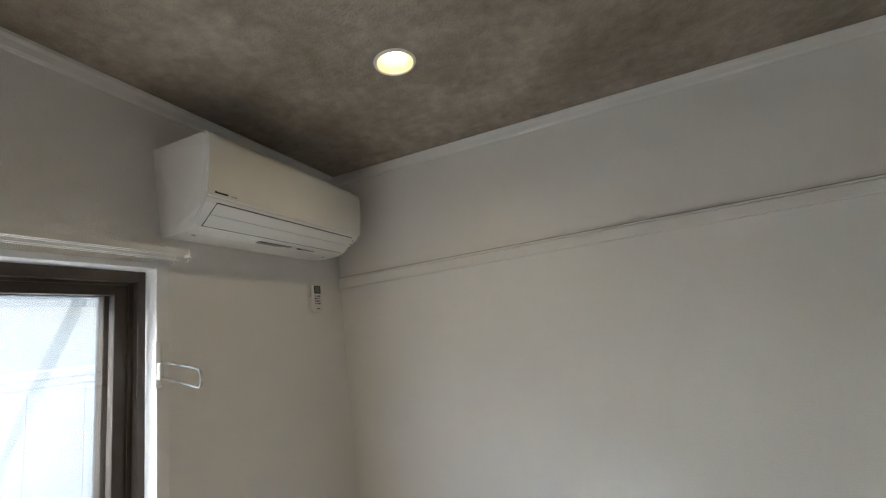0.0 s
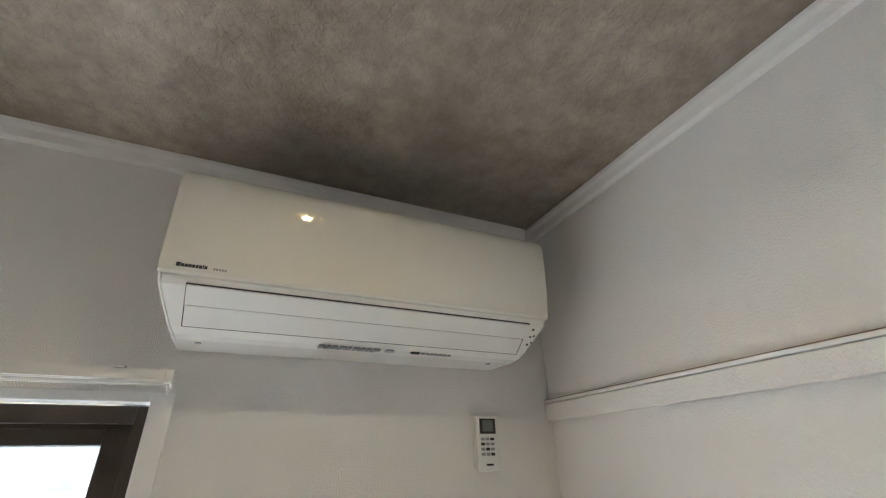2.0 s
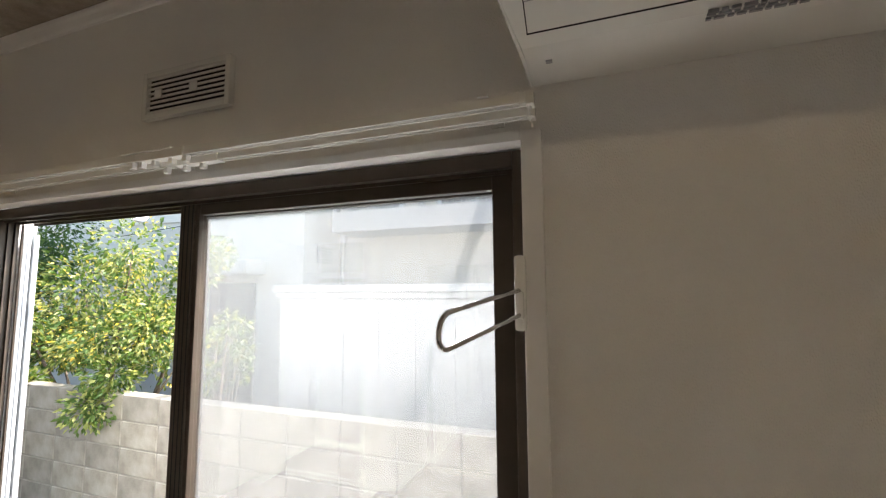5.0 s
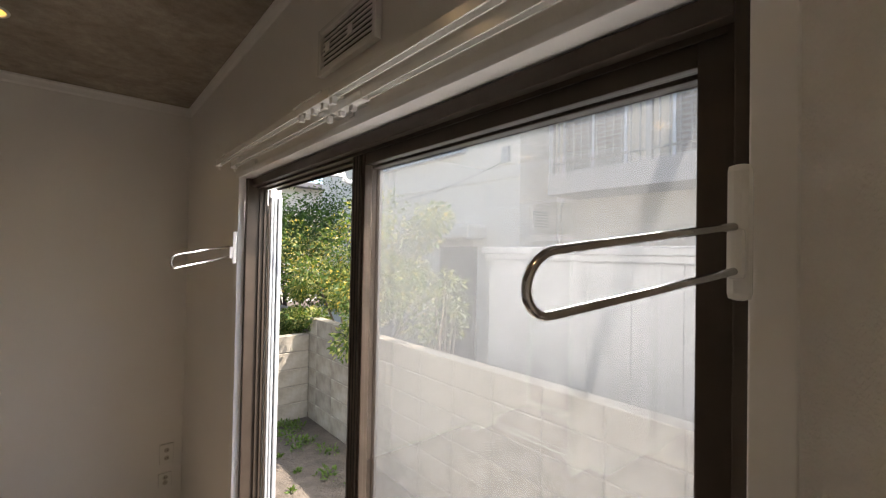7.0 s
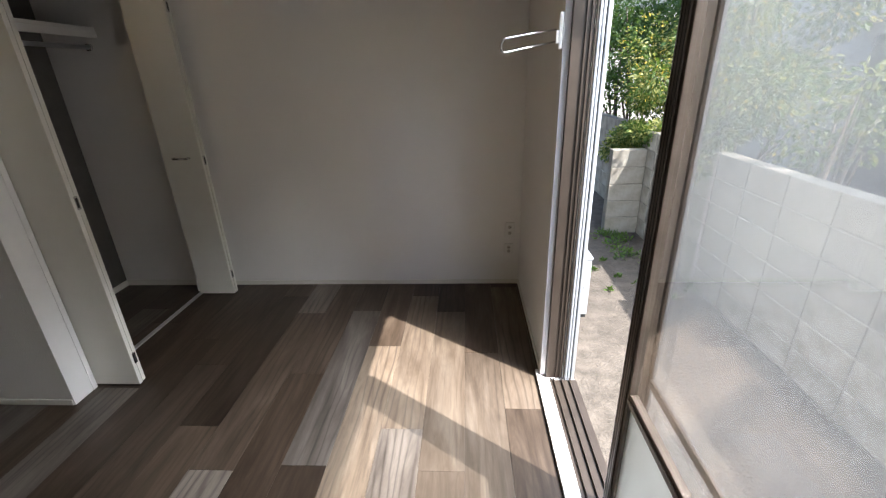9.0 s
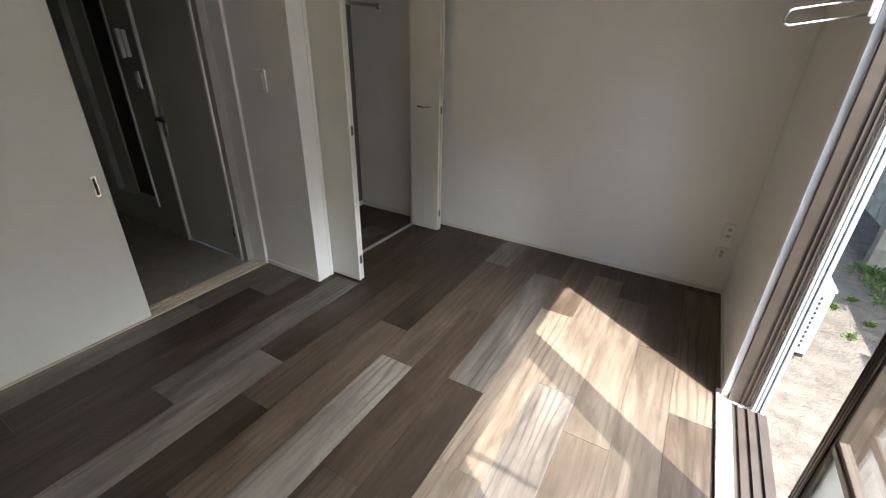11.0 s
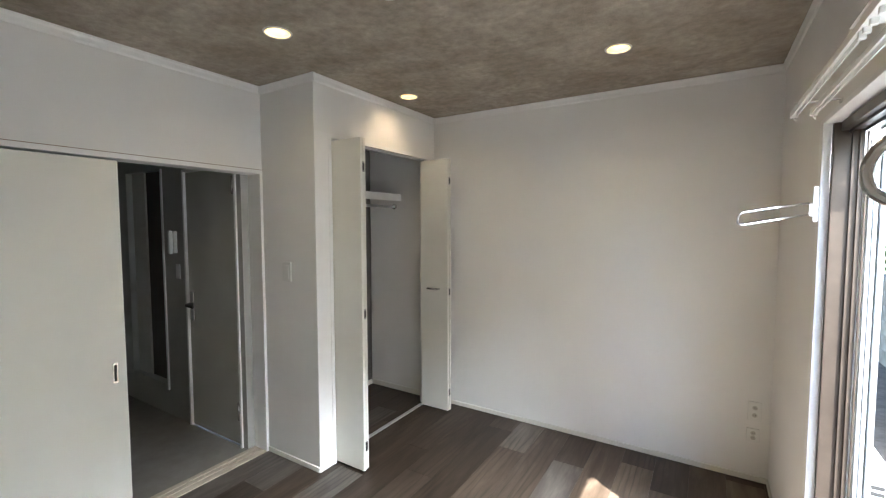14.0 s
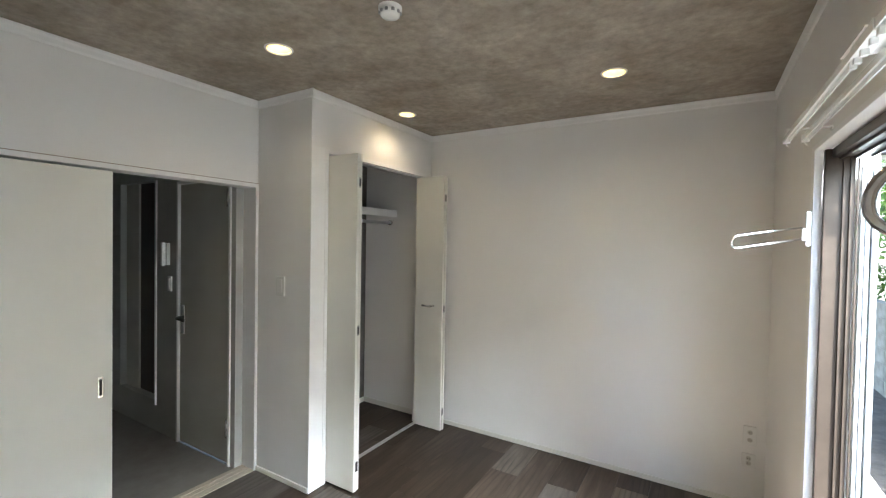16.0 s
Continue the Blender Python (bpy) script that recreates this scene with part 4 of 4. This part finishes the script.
def house_window(x, y0, y1, z0, z1, shutter):
    w = block("window", (x - 0.015, y0, z0), (x - 0.002, y1, z1), M_DARKGLASS if not shutter else M_SHED, house, "", 0)
    boxes("window_frame", [((x - 0.05, y0 - 0.04, z0 - 0.04), (x - 0.001, y0, z1 + 0.04)), ((x - 0.05, y1, z0 - 0.04), (x - 0.001, y1 + 0.04, z1 + 0.04)),
                           ((x - 0.05, y0, z0 - 0.04), (x - 0.001, y1, z0)), ((x - 0.05, y0, z1), (x - 0.001, y1, z1 + 0.04)),
                           ((x - 0.045, (y0 + y1) / 2 - 0.02, z0), (x - 0.001, (y0 + y1) / 2 + 0.02, z1))], M_ALU, w)
    if shutter:
        n = int((z1 - z0) / 0.075)
        for i in range(n):
            block("shutter_slat", (x - 0.032, y0 + 0.01, z0 + 0.075 * i), (x - 0.016, y1 - 0.01, z0 + 0.075 * i + 0.045), M_SHUTTER, w, bevel=0)
    return w


house_window(LX, 2.66, 5.6, 3.46, 4.35, False)
house_window(5.70, 0.20, 1.22, 2.88, 4.70, True)
house_window(5.70, -1.75, -0.52, 2.88, 4.00, True)
for k in range(18):
    block("window_bar", (LX - 0.12, 2.70 + k * 0.165, 3.40), (LX - 0.10, 2.72 + k * 0.165, 3.62), M_RAILING, house, bevel=0)
block("bar_rail", (LX - 0.125, 2.64, 3.62), (LX - 0.095, 5.62, 3.645), M_RAILING, house, bevel=0)
block("bar_rail", (LX - 0.125, 2.64, 3.385), (LX - 0.002, 5.62, 3.40), M_RAILING, house, bevel=0)
block("doorway", (LX - 0.012, 2.30, -0.40), (LX - 0.001, 3.28, 1.74), M_DARKGLASS, house, "dark doorway", 0)
block("door_canopy", (LX - 0.45, 2.08, 1.86), (LX - 0.001, 3.48, 2.10), M_STUCCO, house, "pale canopy", 0.06)
block("sign_plate", (LX - 0.03, 3.95, 2.10), (LX - 0.001, 4.30, 2.26), M_SHED, house, "small white plate", 0.005)
hv = block("wall_vent", (5.05, LY - 0.02, 2.06), (5.44, LY - 0.001, 2.32), M_SLATE, house, "", 0)
for k in range(5):
    block("vent_slat", (5.07, LY - 0.03, 2.085 + k * 0.047), (5.42, LY - 0.0205, 2.105 + k * 0.047), M_STUCCO, hv, "", 0)
tube("downpipe", [(5.64, LY - 0.16, 2.55), (5.64, LY - 0.10, 2.35), (5.64, LY - 0.10, -0.4)], 0.035, M_STUCCO, house)
block("meter_box", (LX - 0.07, 1.60, 3.08), (LX - 0.001, 1.74, 3.34), M_SHED, house, "", 0.006)
tube("cable", [(LX - 0.06, 1.68, 3.10), (LX - 0.10, 2.1, 2.98), (LX - 0.12, 3.2, 2.78), (LX - 0.10, 5.6, 2.62)], 0.008, M_BLACK, house)
back = setting(block("building_far", (2.5, 14.0, -0.40), (9.0, 18.0, 4.2), M_STUCCO, bevel=0), "pale far building behind the hedge", "building")
block("roof", (2.2, 13.6, 4.2), (9.3, 18.4, 4.4), M_ROOF, back, "", 0.02)
for z in (4.6, 4.95, 5.3):
    tube("overhead_wire", [(2.6, 13.9, z - 0.6), (1.0, 11.5, z - 0.2), (0.2, 10.0, z), (-3.0, 6.0, z + 0.6)], 0.010, M_BLACK, back, "thin black wire", sides=5)


# ---- plants ----
def leaf_cloud(bm, rng, centers, count, size, droop=0.3):
    """Many small folded leaves scattered through overlapping puffs."""
    for _ in range(count):
        c, r = centers[rng.randrange(len(centers))]
        d = Vector((rng.gauss(0, 1), rng.gauss(0, 1), rng.gauss(0, 1))).normalized() * (r * rng.random() ** 0.45)
        p = Vector(c) + Vector((d.x, d.y, d.z * 0.85))
        way = (d.normalized() + Vector((rng.uniform(-0.7, 0.7), rng.uniform(-0.7, 0.7), rng.uniform(-0.7, 0.5) - droop))).normalized()
        side = way.cross(Vector((rng.uniform(-1, 1), rng.uniform(-1, 1), rng.uniform(0.2, 1)))).normalized()
        up = side.cross(way)
        s = size * rng.uniform(0.6, 1.35)
        w = s * 0.26
        v = [bm.verts.new(p), bm.verts.new(p + way * s * 0.45 + side * w + up * w * 0.35), bm.verts.new(p + way * s), bm.verts.new(p + way * s * 0.45 - side * w + up * w * 0.35)]
        bm.faces.new((v[0], v[1], v[2]))
        bm.faces.new((v[0], v[2], v[3]))


def shrub(name, foot, puffs, counts, size, label, seed, flowers=0, mats=(None, None)):
    rng = random.Random(seed)
    s = thing(name, foot, label, "shrub")
    for i in range(min(9, len(puffs))):
        c = Vector(puffs[i][0])
        f = Vector(foot) + Vector((rng.uniform(-0.2, 0.2), rng.uniform(-0.2, 0.2), 0))
        m1 = f.lerp(c, 0.5) + Vector((rng.uniform(-0.1, 0.1), rng.uniform(-0.1, 0.1), 0.08))
        tube("limb", [f, m1, c], [0.028, 0.018, 0.006], M_BARK, s, sides=6)
    for m, n, z in zip(mats, counts, (size, size * 0.9)):
        bm = bmesh.new()
        leaf_cloud(bm, rng, puffs, n, z)
        part("crown", bm, m, s)
    if flowers:
        bm = bmesh.new()
        leaf_cloud(bm, rng, [(c, r * 1.05) for c, r in puffs[: max(3, len(puffs) * 2 // 3)]], flowers, 0.035, 0.0)
        part("blossom", bm, M_FLOWER, s, "small yellow flowers")
    return s


def puffs_along(rng, n, x, y, z, r):
    return [((rng.uniform(*x), rng.uniform(*y), rng.uniform(*z)), rng.uniform(*r)) for _ in range(n)]


_r = random.Random(5)
p1 = puffs_along(_r, 26, (1.75, 2.7), (0.55, 3.2), (1.0, 2.0), (0.22, 0.42)) + puffs_along(_r, 9, (1.5, 1.75), (0.6, 3.0), (0.45, 1.1), (0.12, 0.22))
shrub("flowering_shrub", (2.2, 1.6, -0.40), p1, (11500, 8500), 0.052, "green shrub with yellow blossoms hanging over the block wall", 11, 1700, (M_LEAF, M_LEAF_PALE))
p2 = puffs_along(_r, 30, (1.9, 3.4), (3.4, 7.5), (0.8, 2.7), (0.35, 0.6))
shrub("hedge_tree", (2.5, 5.0, -0.40), p2, (15000, 7000), 0.062, "dense dark green hedge trees behind the wall", 12, 0, (M_LEAF_DARK, M_LEAF))
p3 = puffs_along(_r, 9, (1.95, 2.2), (-0.15, 0.5), (0.75, 1.35), (0.08, 0.16))
shrub("young_shrub", (2.05, 0.15, -0.40), p3, (330, 300), 0.055, "sparse young shrub with pale leaves beside the shed", 13, 0, (M_LEAF, M_LEAF_PALE))
weeds = tagged(new("weeds"), "patchy green weeds along the foot of the wall", "weeds", kind="stuff")
bm = bmesh.new()
rw = random.Random(8)
leaf_cloud(bm, rw, [((rw.uniform(1.2, 1.6), rw.uniform(0.2, 2.0), -0.38), 0.07) for _ in range(16)] + [((rw.uniform(1.15, 1.45), rw.uniform(1.6, 2.05), -0.38), 0.08) for _ in range(8)] + [((rw.uniform(0.85, 1.1), rw.uniform(0.5, 1.3), -0.397), 0.02) for _ in range(4)], 900, 0.04, -0.5)
part("weed_leaves", bm, M_LEAF, weeds)

# ---- block walls ----
def block_run(name, label, axis, fixed, a, b, courses, thick):
    """A wall of concrete blocks 0.39 by 0.19 m with recessed mortar joints."""
    ob = setting(new(name), label, "wall")
    z0 = -0.40
    top = z0 + courses * 0.2
    if axis == "y":
        block("mortar", (fixed + 0.006, a, z0), (fixed + thick - 0.006, b, top - 0.006), M_MORTAR, ob, bevel=0)
    else:
        block("mortar", (a, fixed + 0.006, z0), (b, fixed + thick - 0.006, top - 0.006), M_MORTAR, ob, bevel=0)
    shared = {}
    for i in range(courses):
        u = a
        while u < b - 0.02:
            w = min(0.392, b - u)
            if axis == "y":
                size, at = (thick, w, 0.192), (fixed + thick / 2, u + w / 2, z0 + i * 0.2 + 0.1)
            else:
                size, at = (w, thick, 0.192), (u + w / 2, fixed + thick / 2, z0 + i * 0.2 + 0.1)
            key = tuple(round(s, 3) for s in size)
            if key not in shared:
                bm = bmesh.new()
                bm_box(bm, [-s / 2 for s in size], [s / 2 for s in size])
                bmesh.ops.bevel(bm, geom=list(bm.edges), offset=0.006, segments=1, affect="EDGES")
                o = finish("concrete_block", bm, M_BLOCK)
                shared[key] = o.data
            else:
                o = new("concrete_block", shared[key])
            o.location = at
            o.parent = ob
            u += 0.4
    return ob


block_run("wall_yard", "grey concrete block wall with open joints", "y", 1.66, -4.9, 2.1, 6, 0.12)
block_run("wall_yard_return", "short stub of concrete block wall", "x", 2.1, 1.28, 1.66, 5, 0.12)
block_run("wall_yard_far", "far stretch of concrete block wall under the hedge", "y", 1.72, 2.24, 9.0, 6, 0.12)

# ---- floor planks ----
rp = random.Random(21)
STEP, LEN = 0.187, 1.22
FIRST = {1: -0.07, 2: -0.86, 3: -0.415, 4: -0.20, 5: -0.80, 6: -0.40, 7: -1.05, 8: -0.43, 9: -0.20, 10: -0.98, 11: -0.735, 13: -0.55, 14: -0.37}
# tone 3 lies only where the sun patch falls and brightens it in colour
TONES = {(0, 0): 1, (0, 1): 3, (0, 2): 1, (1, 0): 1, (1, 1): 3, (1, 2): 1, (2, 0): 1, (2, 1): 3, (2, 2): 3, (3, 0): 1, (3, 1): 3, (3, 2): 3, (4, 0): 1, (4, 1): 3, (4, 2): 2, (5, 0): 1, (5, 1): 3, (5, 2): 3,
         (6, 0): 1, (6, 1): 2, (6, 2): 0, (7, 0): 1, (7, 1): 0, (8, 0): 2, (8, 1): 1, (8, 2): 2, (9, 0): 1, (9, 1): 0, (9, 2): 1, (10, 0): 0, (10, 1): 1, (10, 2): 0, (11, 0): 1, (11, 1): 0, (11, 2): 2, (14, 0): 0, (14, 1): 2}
x = -0.020
col = 0
while x > -3.03 - STEP:
    left = x
    a, b = max(left, -3.029), min(left + STEP, -0.003)
    first = FIRST.get(col, -rp.uniform(0.15, LEN))
    y1, k = -0.003, 0
    cut = first
    while y1 > YS + 0.01:
        y0 = max(cut, YS + 0.003)
        # closet planks default to the darkest tone, the closet's shade put into colour
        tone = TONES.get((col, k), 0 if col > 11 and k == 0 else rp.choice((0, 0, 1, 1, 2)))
        if b - a > 0.01 and y1 - y0 > 0.01:
            lo, hi = (a, y0), (b, y1)
            if hi[0] <= XW and lo[1] < YC:
                lo = (lo[0], max(lo[1], YC + 0.08))
            if hi[1] - lo[1] > 0.01:
                lo = (max(lo[0], XW + 0.004), lo[1]) if lo[1] < YC else lo
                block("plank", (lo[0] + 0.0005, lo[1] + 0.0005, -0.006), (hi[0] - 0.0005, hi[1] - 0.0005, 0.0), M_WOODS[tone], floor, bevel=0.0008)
        y1, cut, k = y0, cut - LEN, k + 1
    x -= STEP
    col += 1
